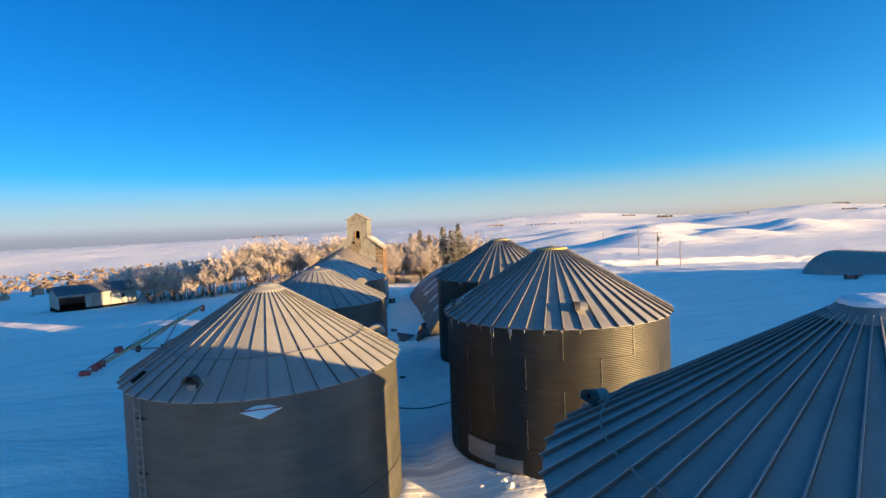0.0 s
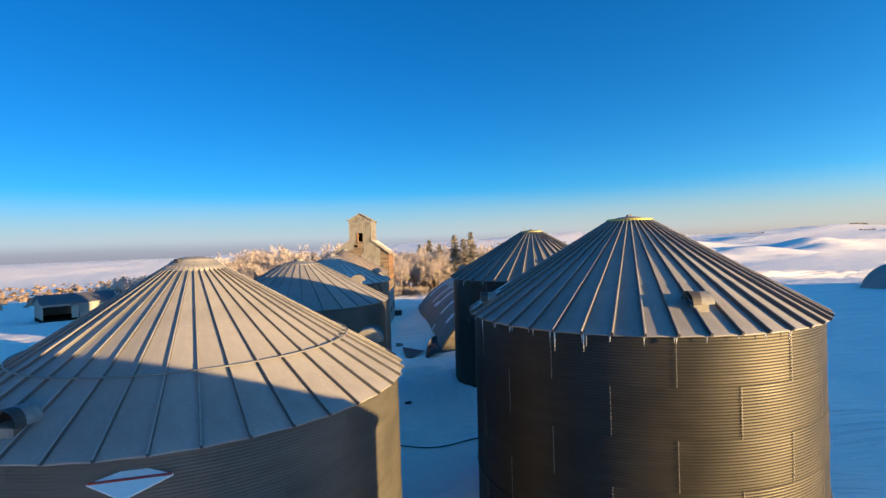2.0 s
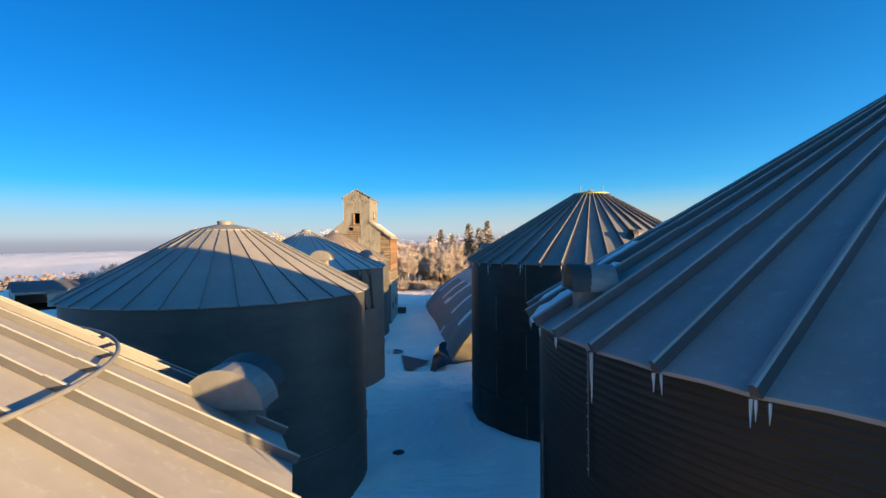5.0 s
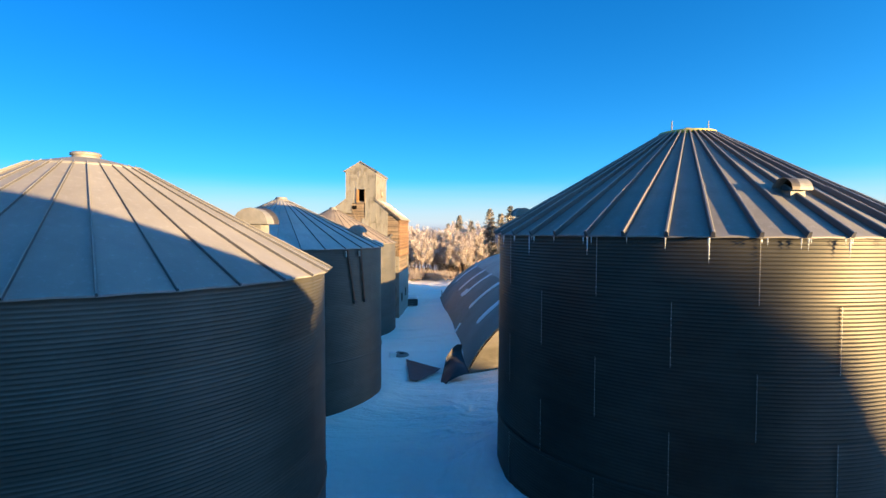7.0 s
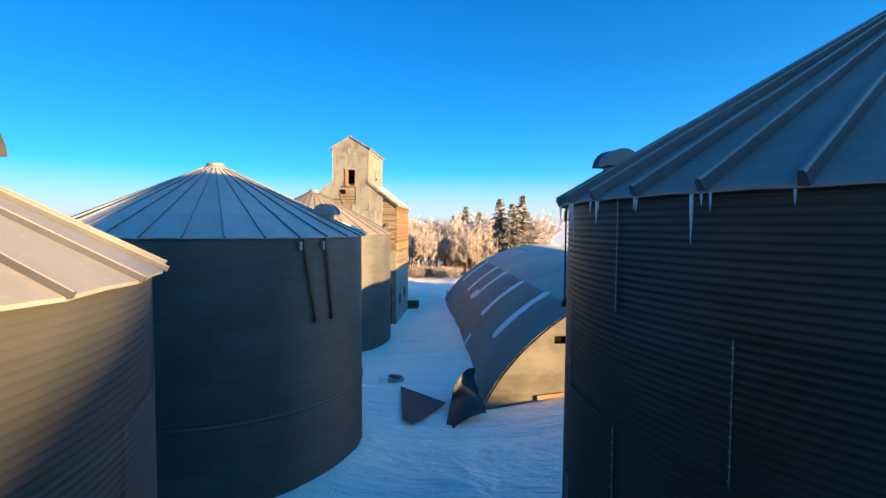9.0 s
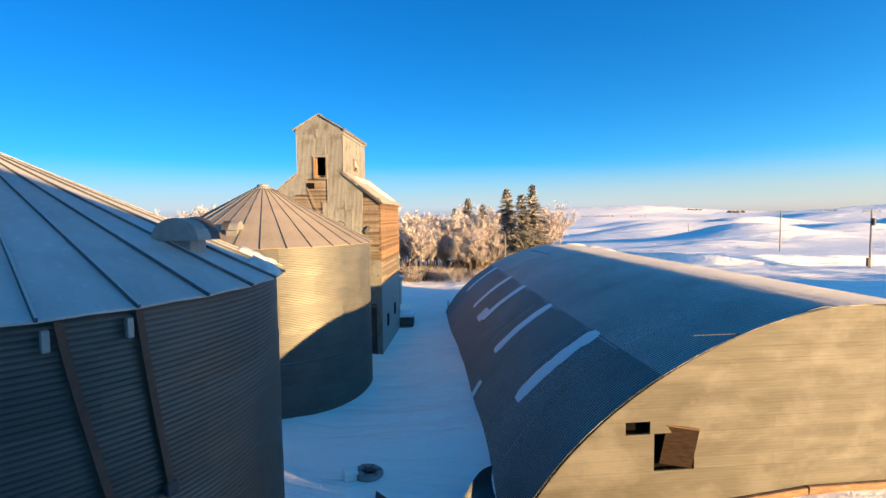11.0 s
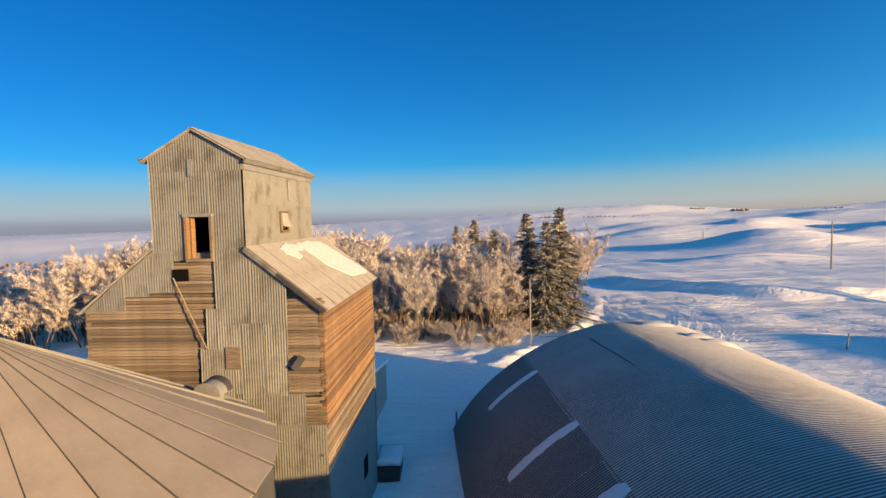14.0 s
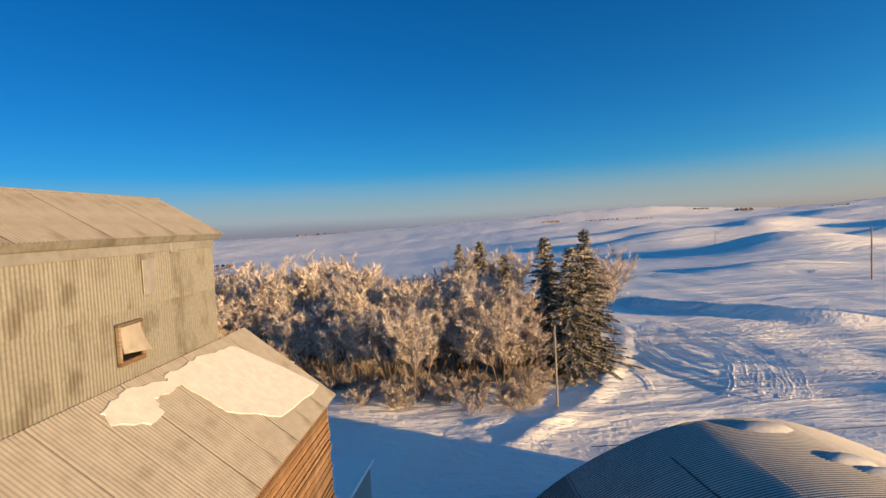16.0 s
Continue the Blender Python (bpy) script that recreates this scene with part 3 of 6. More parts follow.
def grain_bin(label, x, y, R, eave, top, panels, cap="round", ring=0.0, hoods=(), ice=None, straps=(), turn=0.0, rods=False, band=True, base=-0.4, steel=WALL, sheet=ROOF, rib=0.075, joints=False):
    b = thing("grain_bin", label, "grain bin", pose(x, y, 0, 0, 0, turn), "grain bins of the farmyard")
    r_top = {"stepped": 0.92, "point": 0.36}.get(cap, 0.62)
    Ro = R + 0.10
    rise = top - 0.22 - eave
    # wall of lapped corrugated sheets
    levels = 6
    h = (eave - base) / levels
    count = 11
    arc = 2 * math.pi / count
    pitch = h / 17
    wall = wall_sheet_mesh(R, h + 0.03, arc * 1.012, pitch, 0.013, steel)
    for lv in range(levels):
        for i in range(count):
            part("wall_sheet", wall, steel, b, m=pose(0, 0, base + lv * h, 0, 0, math.degrees(arc) * (i + 0.5 * (lv % 2))) @ Matrix.Diagonal((1 + 0.0012 * (i % 2) - 0.0008 * lv, 1 + 0.0012 * (i % 2) - 0.0008 * lv, 1, 1)))
    # lap strips with bolts down the joints on alternate sheets
    bm = bmesh.new()
    for k in range(10):
        bmesh.ops.create_cone(bm, cap_ends=True, segments=5, radius1=0.014, radius2=0.010, depth=0.012, matrix=pose(R + 0.02, 0, (k + 0.5) * h / 10, 0, 90, 0))
    box(bm, R + 0.012, R + 0.016, -0.005, 0.005, 0, h)
    joint = bm_mesh("joint_strip", bm, LAP)
    for lv in range(levels):
        for i in range(count if joints else 0):
            part("joint_strip", joint, LAP, b, m=pose(0, 0, base + lv * h, 0, 0, math.degrees(arc) * (i + 0.5 + 0.5 * (lv % 2))))
    if band:
        part("wind_band", lathe([(R + 0.015, 0), (R + 0.035, 0.02), (R + 0.035, 0.06), (R + 0.015, 0.08)], 72, steel, "wind_band"), steel, b, m=pose(0, 0, base + 2 * h - 0.04))
    # roof
    pm, rm = roof_panel_mesh(Ro, r_top, rise, panels, sheet), rib_mesh(Ro, r_top, rise, rib, sheet)
    for i in range(panels):
        part("roof_panel", pm, sheet, b, m=pose(0, 0, eave, 0, 0, 360 / panels * i))
    for i in range(panels):
        part("rib", rm, RIB, b, m=pose(0, 0, eave, 0, 0, 360 / panels * (i + 0.5)))
    # collar and lid
    zc = eave + rise
    if cap == "point":
        part("collar", lathe([(r_top + 0.04, -0.05), (r_top + 0.05, 0.0), (0.28, 0.08), (0.22, 0.09)], 28, CAP, "collar"), CAP, b, "frosted steel collar", pose(0, 0, zc))
        part("lid", lathe([(0.24, 0.07), (0.26, 0.09), (0.26, 0.15), (0.21, 0.175), (0.001, 0.19)], 24, CAP, "lid"), CAP, b, "small round steel lid", pose(0, 0, zc))
    elif cap == "round":
        part("collar", lathe([(r_top + 0.16, -0.12), (r_top + 0.17, -0.05), (r_top + 0.02, 0.03), (r_top - 0.1, 0.14)], 32, CAP, "collar"), CAP, b, "frosted steel collar", pose(0, 0, zc))
        part("lid", lathe([(0.46, 0.06), (0.50, 0.08), (0.50, 0.15), (0.44, 0.19), (0.2, 0.235), (0.001, 0.24)], 28, CAP, "lid"), CAP, b, "low round steel lid", pose(0, 0, zc))
        bm = bmesh.new()
        box(bm, 0.4, 0.56, -0.07, 0.07, 0.1, 0.2, 0.01)
        part("latch", bm, DARK, b, m=pose(0, 0, zc, 0, 0, 250))
    elif cap == "stepped":
        part("collar", lathe([(r_top - 0.02, -0.06), (r_top + 0.07, -0.06), (r_top + 0.08, -0.02), (r_top, 0.01), (0.34, 0.15), (0.26, 0.16)], 36, CAP, "collar"), CAP, b, "wide frosted steel collar with a raised rim", pose(0, 0, zc))
        part("lid", lathe([(0.24, 0.13), (0.25, 0.17), (0.22, 0.20), (0.26, 0.21), (0.26, 0.255), (0.22, 0.275), (0.001, 0.285)], 26, CAP, "lid"), CAP, b, "small round steel lid", pose(0, 0, zc))
    else:
        part("collar", lathe([(r_top + 0.07, -0.03), (r_top + 0.09, 0.0), (r_top + 0.09, 0.055), (r_top + 0.02, 0.07)], 32, YELLOW, "collar"), YELLOW, b, "yellow painted rim", pose(0, 0, zc))
        part("lid", lathe([(r_top + 0.03, 0.04), (0.3, 0.12), (0.001, 0.16)], 28, CAP, "lid"), CAP, b, "", pose(0, 0, zc))
        bm = bmesh.new()
        box(bm, -0.08, 0.08, -0.08, 0.08, 0.1, 0.2, 0.02)
        part("latch", bm, CAP, b, m=pose(0, 0, zc))
    if rods:
        for a in (200, 335):
            bm = bmesh.new()
            bar(bm, (0.5, 0, -0.02), (0.5, 0.01, 0.34), 0.018, 0.014, 6)
            part("rod", bm, CAP, b, m=pose(0, 0, zc, 0, 0, a))
    # climbing ring laid over the ribs
    if ring:
        f = ring
        z = eave + rise * (Ro - f * Ro) / (Ro - r_top) + 0.115
        rr, k = f * Ro, 0.02
        prof = [(rr + k * math.cos(t), z + k * math.sin(t)) for t in [i * math.pi / 3 for i in range(7)]]
        part("roof_ring", lathe(prof, 96, CAP, "roof_ring"), CAP, b, "thin steel ring rod clipped across the ribs")
    for frac, az, face, size in hoods:
        part("vent_hood", HOOD, CAP, b, "half-round galvanised vent hood", on_roof(Ro, rise, r_top, frac, az - turn) @ pose(0, 0, eave, 0, 0, face) @ Matrix.Diagonal((size, size, size, 1)))
    if ice:
        rnd = random.Random(int(x * 10))
        for i in range(panels):
            a = (360 / panels * (i + 0.5) + turn) % 360
            for _ in range(rnd.randint(1, 3) if ice[0] < a < ice[1] else 0):
                part("icicle", ICICLES[rnd.randrange(6)], ICE, b, m=pose(0, 0, eave - 0.05, 0, 0, 360 / panels * (i + 0.5) + rnd.uniform(-1.4, 1.4)) @ pose(Ro + 0.012, 0, 0, 0, rnd.uniform(-4, 4), 0) @ Matrix.Diagonal((1, 1, rnd.uniform(0.6, 1.25), 1)))
    for az, ln, sw, drift_az in straps:
        m = pose(0, 0, eave, 0, 0, az - turn)
        k, verts, faces = 8, [], []
        for i in range(k + 1):
            f = i / k
            a = math.radians(drift_az) * f ** 1.15
            z = -0.04 - (ln - 0.04) * f
            for rr, dw in ((R + 0.02, -0.8), (R + 0.02, 0.8), (R + 0.02 + sw * 0.7, 0.8), (R + 0.02 + sw * 0.7, -0.8)):
                verts.append((rr * math.cos(a) - dw * sw * math.sin(a), rr * math.sin(a) + dw * sw * math.cos(a), z))
        for i in range(k):
            faces += [(4 * i + j, 4 * i + (j + 1) % 4, 4 * i + 4 + (j + 1) % 4, 4 * i + 4 + j) for j in range(4)]
        faces += [(3, 2, 1, 0), (4 * k, 4 * k + 1, 4 * k + 2, 4 * k + 3)]
        s = part("strap", mesh_of("strap", verts, faces, RUST), RUST, b, "long dark rusted strap slanting down from the eave", m)
        part("bracket", boxed(R + 0.02, R + 0.02 + 1.4 * sw, -sw * 3.0, -sw * 1.6, -6.5 * sw, -2.2 * sw, 0.008), LAP, s)
        part("foot_block", boxed(R + 0.01, R + 0.02 + 1.5 * sw, -1.8 * sw, 1.3 * sw, -ln - 1.4 * sw, -ln + 1.4 * sw, 0.01), DARK, s, "", pose(0, 0, 0, 0, 0, drift_az))
    return b, eave, rise, Ro


R0 = grain_bin("broad corrugated steel grain bin with blue-shaded ribbed roof", 7.0, 8.25, 5.28, 6.38, 9.42, 46, "round", 0.80, ((0.90, 138, 55, 0.7),), turn=4, rib=0.085)
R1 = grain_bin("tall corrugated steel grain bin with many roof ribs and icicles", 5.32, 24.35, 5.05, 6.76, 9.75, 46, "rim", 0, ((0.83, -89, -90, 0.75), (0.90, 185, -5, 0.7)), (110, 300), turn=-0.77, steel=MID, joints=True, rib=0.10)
R2 = grain_bin("tall corrugated steel grain bin with yellow rim and icicles", 4.7, 39.8, 4.92, 6.86, 9.72, 42, "rim", 0, ((0.73, -80, -90, 0.65), (0.86, 178, -75, 0.6)), (140, 300), ((161, 1.5, 0.035, 0), (167, 1.5, 0.035, 0)), turn=1.12, rods=True, steel=DIM, sheet=DARKROOF, joints=True, rib=0.115)
L1 = grain_bin("wide corrugated steel grain bin with tan frosted roof and ring rod", -7.05, 20.9, 5.12, 5.74, 8.84, 42, "round", 0.73, ((0.89, -101, 0, 0.75), (0.92, 32, 58, 1.0)), turn=0.49)
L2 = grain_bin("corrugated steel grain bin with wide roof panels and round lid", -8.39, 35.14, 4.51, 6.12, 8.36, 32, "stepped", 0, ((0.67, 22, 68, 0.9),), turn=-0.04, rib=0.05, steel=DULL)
L3 = grain_bin("corrugated steel grain bin with two dark straps below its eave", -9.58, 48.17, 4.43, 6.24, 8.46, 32, "point", 0, ((0.76, 0, 90, 0.85),), straps=((-25.5, 2.15, 0.05, 3.6), (-35.0, 2.15, 0.05, 5.2)), turn=2.02, sheet=PALEROOF, rib=0.05, steel=DULL)
L4 = grain_bin("sunlit weathered corrugated steel grain bin with pale conical roof", -11.54, 63.3, 4.61, 6.08, 8.71, 32, "point", 0, ((0.78, -84, -90, 0.85), (0.80, 48, 42, 0.75)), turn=4.6, sheet=TAN, rib=0.04)


def eave_flap(bin_rec, az):
    b, eave, rise, Ro = bin_rec
    bm = bmesh.new()
    pts = ((0.0, -0.62), (0.42, 0.0), (0.0, 0.62), (-0.30, 0.0))
    lo = [bm.verts.new((x, y, 0)) for x, y in pts]
    hi = [bm.verts.new((x, y, 0.03)) for x, y in pts]
    bm.faces.new(lo[::-1])
    bm.faces.new(hi)
    for i in range(4):
        j = (i + 1) % 4
        bm.faces.new((lo[i], lo[j], hi[j], hi[i]))
    f = part("eave_flap", bm, WHITE, b, "white diamond-shaped plate at the eave", pose(0, 0, eave - 0.34, 0, 0, az) @ pose(Ro + 0.06, 0, 0, 0, 20, 0))
    part("edging", boxed(-0.02, 0.02, -0.6, 0.6, 0.03, 0.05), RED, f, "thin red edging")


eave_flap(L1, -75.5)


def roof_hatch(bin_rec, az, frac):
    b, eave, rise, Ro = bin_rec
    s = math.degrees(math.atan2(rise, Ro - 0.62))
    part("roof_hatch", boxed(-0.32, 0.32, -0.26, 0.26, 0.0, 0.07, 0.015), CAP, b, "open square roof hatch", on_roof(Ro, rise, 0.62, frac, az) @ pose(0, 0, eave, 0, s, 0))
    part("hatch_opening", boxed(-0.26, 0.26, -0.2, 0.2, 0.071, 0.078), BLACK, b, "dark opening of the hatch", on_roof(Ro, rise, 0.62, frac, az) @ pose(0, 0, eave, 0, s, 0))


roof_hatch(L1, -136, 0.90)


def wall_ladder(bin_rec, az):
    """A narrow rung ladder up the wall."""
    b, eave, rise, Ro = bin_rec
    R = Ro - 0.10
    m = pose(0, 0, 0, 0, 0, az)
    ladder = part("ladder", boxed(R + 0.10, R + 0.13, -0.2, -0.17, 0.2, eave - 0.1), CAP, b, "narrow steel rung ladder", m)
    part("rail", boxed(R + 0.10, R + 0.13, 0.17, 0.2, 0.2, eave - 0.1), CAP, ladder)
    rung = boxed(R + 0.105, R + 0.125, -0.17, 0.17, 0, 0.025)
    rung = bm_mesh("rung", rung, CAP)
    for k in range(17):
        part("rung", rung, CAP, ladder, m=pose(0, 0, 0.35 + 0.31 * k))
    for z in (1.2, 3.2, 5.0):
        part("bracket", boxed(R - 0.02, R + 0.11, -0.19, 0.19, z, z + 0.04), DARK, ladder)


wall_ladder(L1, -124)


def access_panel(bin_rec, az, z0, z1, half):
    b, R = bin_rec[0], bin_rec[3] - 0.06
    m = math.radians(half)
    part("access_panel", lathe([(R - 0.03, z0), (R, z0 + 0.02), (R, z1 - 0.02), (R - 0.03, z1)], 10, CAP, "access_panel", -m, m), CAP, b, "brighter access panel near the foot", pose(0, 0, 0, 0, 0, az))


access_panel(R1, -140, 1.1, 1.9, 9)
access_panel(R1, -124, 0.9, 1.5, 7)


def roof_snow_patch(bin_rec, panels, turn, k, f0, f1, seed, label, mat=DRY):
    """Snow lying between two ribs, from f0 to f1 of the radius."""
    b, eave, rise, Ro = bin_rec
    rnd = random.Random(seed)
    rows, cols = 9, 6
    a = math.pi / panels
    verts, faces = [], []
    for i in range(rows + 1):
        f = f0 + (f1 - f0) * i / rows
        r = f * Ro * math.cos(a)
        z = rise * (Ro - f * Ro) / (Ro - 0.62)
        lo, hi = -0.86 + rnd.uniform(0, 0.35), 0.86 - rnd.uniform(0, 0.35)
        if i in (0, rows):
            lo, hi = lo * 0.5, hi * 0.5
        for j in range(cols + 1):
            q = lo + (hi - lo) * j / cols
            edge = 1 - (2 * j / cols - 1) ** 4
            if i in (0, rows):
                edge *= 0.2
            verts.append((r, q * f * Ro * math.sin(a), z + 0.012 + (0.075 + 0.04 * rnd.random()) * edge))
    w = cols + 1
    for i in range(rows):
        faces += [(i * w + j, i * w + j + 1, (i + 1) * w + j + 1, (i + 1) * w + j) for j in range(cols)]
    ob = new("snow_patch", mesh_of("snow_patch", verts, faces, mat, True))
    ob.matrix_basis = b.matrix_basis @ pose(0, 0, eave, 0, 0, 360 / panels * k)
    tagged(ob, label, "snow", "snow left on the bin roofs")


for k, f0, f1 in ((18, 0.86, 1.0), (19, 0.82, 1.01), (20, 0.78, 1.01), (21, 0.62, 1.01), (22, 0.72, 1.0), (23, 0.80, 1.01)):
    roof_snow_patch(R1, 46, 3, k, f0, f1, k, "ragged snow between ribs at a bin's eave")
for k, f0, f1 in ((1, 0.9, 1.01), (2, 0.84, 0.98), (3, 0.90, 1.01)):
    roof_snow_patch(L3, 32, 3, k, f0, f1, 30 + k, "ragged snow between ribs on a bin roof", CRUST)


def lid_snow(bin_rec):
    """A domed cap of snow on the lid and collar."""
    b, eave, rise, Ro = bin_rec
    me = lathe([(0.50, 0.14), (0.51, 0.18), (0.45, 0.235), (0.3, 0.275), (0.15, 0.285), (0.001, 0.29)], 26, DRY, "snow_patch")
    for v in me.vertices:
        v.co.z += 0.02 * noise.noise(v.co * 5)
    ob = new("snow_patch", me)
    ob.matrix_basis = b.matrix_basis @ pose(0, 0, eave + rise)
    tagged(ob, "smooth cap of snow on a bin's lid", "snow")


lid_snow(R0)

# ---- arched storage building ----
AX, SKEW, AL = math.radians(7.32), math.tan(math.radians(3.0)), 27.74
XC, AH, AZ, AW, AR, TM = -1.75, 8.22, -3.2, 8.85, 12.0, math.radians(75)  # ridge line, rise, springing, half widths, turn of each side


def arch_half(z, side):
    """Half width of a side at height z: two curved sides meeting in a shallow ridge."""
    k = min(1.0, max(0.0, (z - AZ) / AH)) * math.sin(TM)
    return (AW if side < 0 else AR) * max(0.0, math.sqrt(1 - k * k) - math.cos(TM)) / (1 - math.cos(TM))


def arch_point(s, t, off=0.0):
    """s metres along the axis, t radians over the arch (0 is the alley side), off metres outwards."""
    side = -1 if t <= math.pi / 2 else 1
    q, w = min(t, math.pi - t) * TM / (math.pi / 2), AW if side < 0 else AR
    x, z = XC + side * w * (math.cos(q) - math.cos(TM)) / (1 - math.cos(TM)), AZ + AH * math.sin(q) / math.sin(TM)
    n = Vector((side * math.cos(q) / math.sin(TM) * AH, 0, math.sin(q) * w / (1 - math.cos(TM)))).normalized()
    # the ridge is rounded over
    z -= 0.165 * (math.hypot(x - XC, 1.5) - abs(x - XC)) - 0.06
    z += 0.22 * math.exp(-((x - XC - 3.0) / 2.4) ** 2)
    return Vector((x + n.x * off, max(s, x * SKEW - 0.02), z + n.z * off))


def arched_building():
    b = thing("arched_building", "round-roofed corrugated steel storage building with pale boarded end wall", "storage building", pose(8.48, 54.33, 0, 0, 0, math.degrees(AX)))
    t0, t1 = 0.305, math.pi - 0.3
    bands = (t0, 0.70, 1.055, 1.40, math.pi / 2 - 0.0004, 1.80, 2.12, 2.48, t1)
    pitch = 0.105
    for bi in range(len(bands) - 1):
        a, c = bands[bi], bands[bi + 1]
        s = -0.7
        k = 0
        while s < AL - 0.01:
            e = min(s + 2.9, AL)
            ns = int((e - s) / pitch * 5) + 1
            na = 7
            lift = 0.004 * ((bi + k) % 2) + 0.02 * (len(bands) - bi) * 0.2
            verts, faces = [], []
            for i in range(ns + 1):
                sv = s + (e - s) * i / ns
                for j in range(na + 1):
                    t = a - (0.012 if bi < 4 else 0.0) + (c - a + (0.012 if bi < 4 else 0.0)) * j / na + (0.0008 if bi == 4 else 0)
                    w = 0.011 * math.cos(2 * math.pi * sv / pitch)
                    verts.append(arch_point(sv, t, w + lift))
            q = na + 1
            for i in range(ns):
                faces += [(i * q + j, i * q + j + 1, (i + 1) * q + j + 1, (i + 1) * q + j) for j in range(na)]
            if e > max(arch_point(0, a).x, arch_point(0, c).x) * SKEW + 0.02:
                # the two lowest alley-side bands use the darker copy of the sheet
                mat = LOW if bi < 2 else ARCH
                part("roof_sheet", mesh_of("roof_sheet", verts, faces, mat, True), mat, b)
            s, k = e, k + 1
    # end walls: courses of wide boards cut to the arch
    for end in (0, 1):
        z = -1.0
        k = 0
        while z < AZ + AH - 0.05:
            top = min(z + (0.30 if z < 3.4 else 0.10), AZ + AH - 0.05)
            l1, r1 = XC - arch_half(top, -1) + 0.06, XC + arch_half(top, 1) - 0.06
            l0, r0 = XC - arch_half(z, -1) + 0.06, XC + arch_half(z, 1) - 0.06
            if r1 - l1 < 0.6:
                break
            ja, jb = -3.9 + 0.5 * (k % 3), 1.6
            pieces = ((l0, l1, r1, r0),) if end or z > 3.4 else ((l0, l1, ja, ja), (ja, ja, jb, jb), (jb, jb, r1, r0))
            for p0, p1, p2, p3 in pieces:
                p0, p1, p2, p3 = max(p0, l0), max(p1, l1), min(p2, r1), min(p3, r0)
                if p2 <= p1:
                    continue
                holes = () if end else HOLES
                spans = [(p0, p1, p2, p3)]
                for hx0, hx1, hz0, hz1 in holes:
                    if z + 0.15 > hz0 and z + 0.15 < hz1:
                        nxt = []
                        for q0, q1, q2, q3 in spans:
                            if q3 <= hx0 or q0 >= hx1:
                                nxt.append((q0, q1, q2, q3))
                                continue
                            if q0 < hx0:
                                nxt.append((q0, q1, hx0, hx0))
                            if q3 > hx1:
                                nxt.append((hx1, hx1, q2, q3))
                        spans = nxt
                for q0, q1, q2, q3 in spans:
                    y = 0.05 + 0.002 * (k % 3)
                    vs = []
                    for dy in (0, 0.05):
                        for xx, zz in ((q0, z), (q3, z), (q2, top - 0.002), (q1, top - 0.002)):
                            yy = AL - y - dy if end else xx * SKEW + y + dy
                            vs.append((xx, yy, zz))
                    part("wall_board", mesh_of("wall_board", vs, [(0, 1, 2, 3), (7, 6, 5, 4), (0, 4, 5, 1), (1, 5, 6, 2), (2, 6, 7, 3), (3, 7, 4, 0)], BOARDS), BOARDS, b)
            z, k = top, k + 1
    # gable strip that closes the ends under the roof's crown
    for end in (0, 1):
        vs, fs, n = [], [], 24
        for i in range(n + 1):
            p = arch_point(0, 1.15 + 1.15 * i / n, -0.02)
            for dy in (0.06, 0.11):
                y = AL - dy if end else p.x * SKEW + dy
                vs += [(p.x, y, 4.3), (p.x, y, max(4.31, p.z))]
        for i in range(n):
            q = 4 * i
            fs += [(q, q + 4, q + 5, q + 1), (q + 3, q + 7, q + 6, q + 2), (q + 1, q + 5, q + 7, q + 3)]
        part("gable_board", mesh_of("gable_board", vs, fs, BOARDS), BOARDS, b)
    # open hatches with a near-black panel painted as their dark inside
    for (hx0, hx1, hz0, hz1), flap in zip(HOLES, (True, False)):
        mid = (hx0 + hx1) / 2
        m = pose(mid, mid * SKEW, 0, 0, 0, math.degrees(math.atan(SKEW)))
        w = (hx1 - hx0) / 2 + 0.05
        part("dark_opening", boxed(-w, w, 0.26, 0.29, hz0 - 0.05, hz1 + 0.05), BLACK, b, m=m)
        if flap:
            part("hatch_door", boxed(-w * 0.72, w * 0.72, -0.04, 0.0, 0, 0.95, 0.01), HATCH, b, "dark brown plank hatch hanging askew", m @ pose(0.06, 0.135, hz0 + 0.02, 4, 9, -6))
            part("hatch_edge", boxed(-w * 0.72, w * 0.72, -0.05, 0.01, 0.95, 0.99, 0.008), NEWWOOD, b, "bare timber edge", m @ pose(0.06, 0.135, hz0 + 0.02, 4, 9, -6))
    u = math.degrees(math.atan(SKEW))
    part("sill_beam", boxed(-7.9, -2.6, -0.08, 0.045, -0.09, 0.09, 0.02), NEWWOOD, b, "bare orange timber along the foot of the wall", pose(0, 0, 0.66, 0, -5.5, u))
    part("sill_beam", boxed(-2.58, 6.9, -0.08, 0.045, -0.09, 0.09, 0.02), NEWWOOD, b, "bare orange timber along the foot of the wall", pose(0, 0, 0.42, 0, 0, u))
    return b


HOLES = ((-6.45, -5.45, 1.15, 2.12), (-7.15, -6.55, 2.08, 2.4))
AB = arched_building()


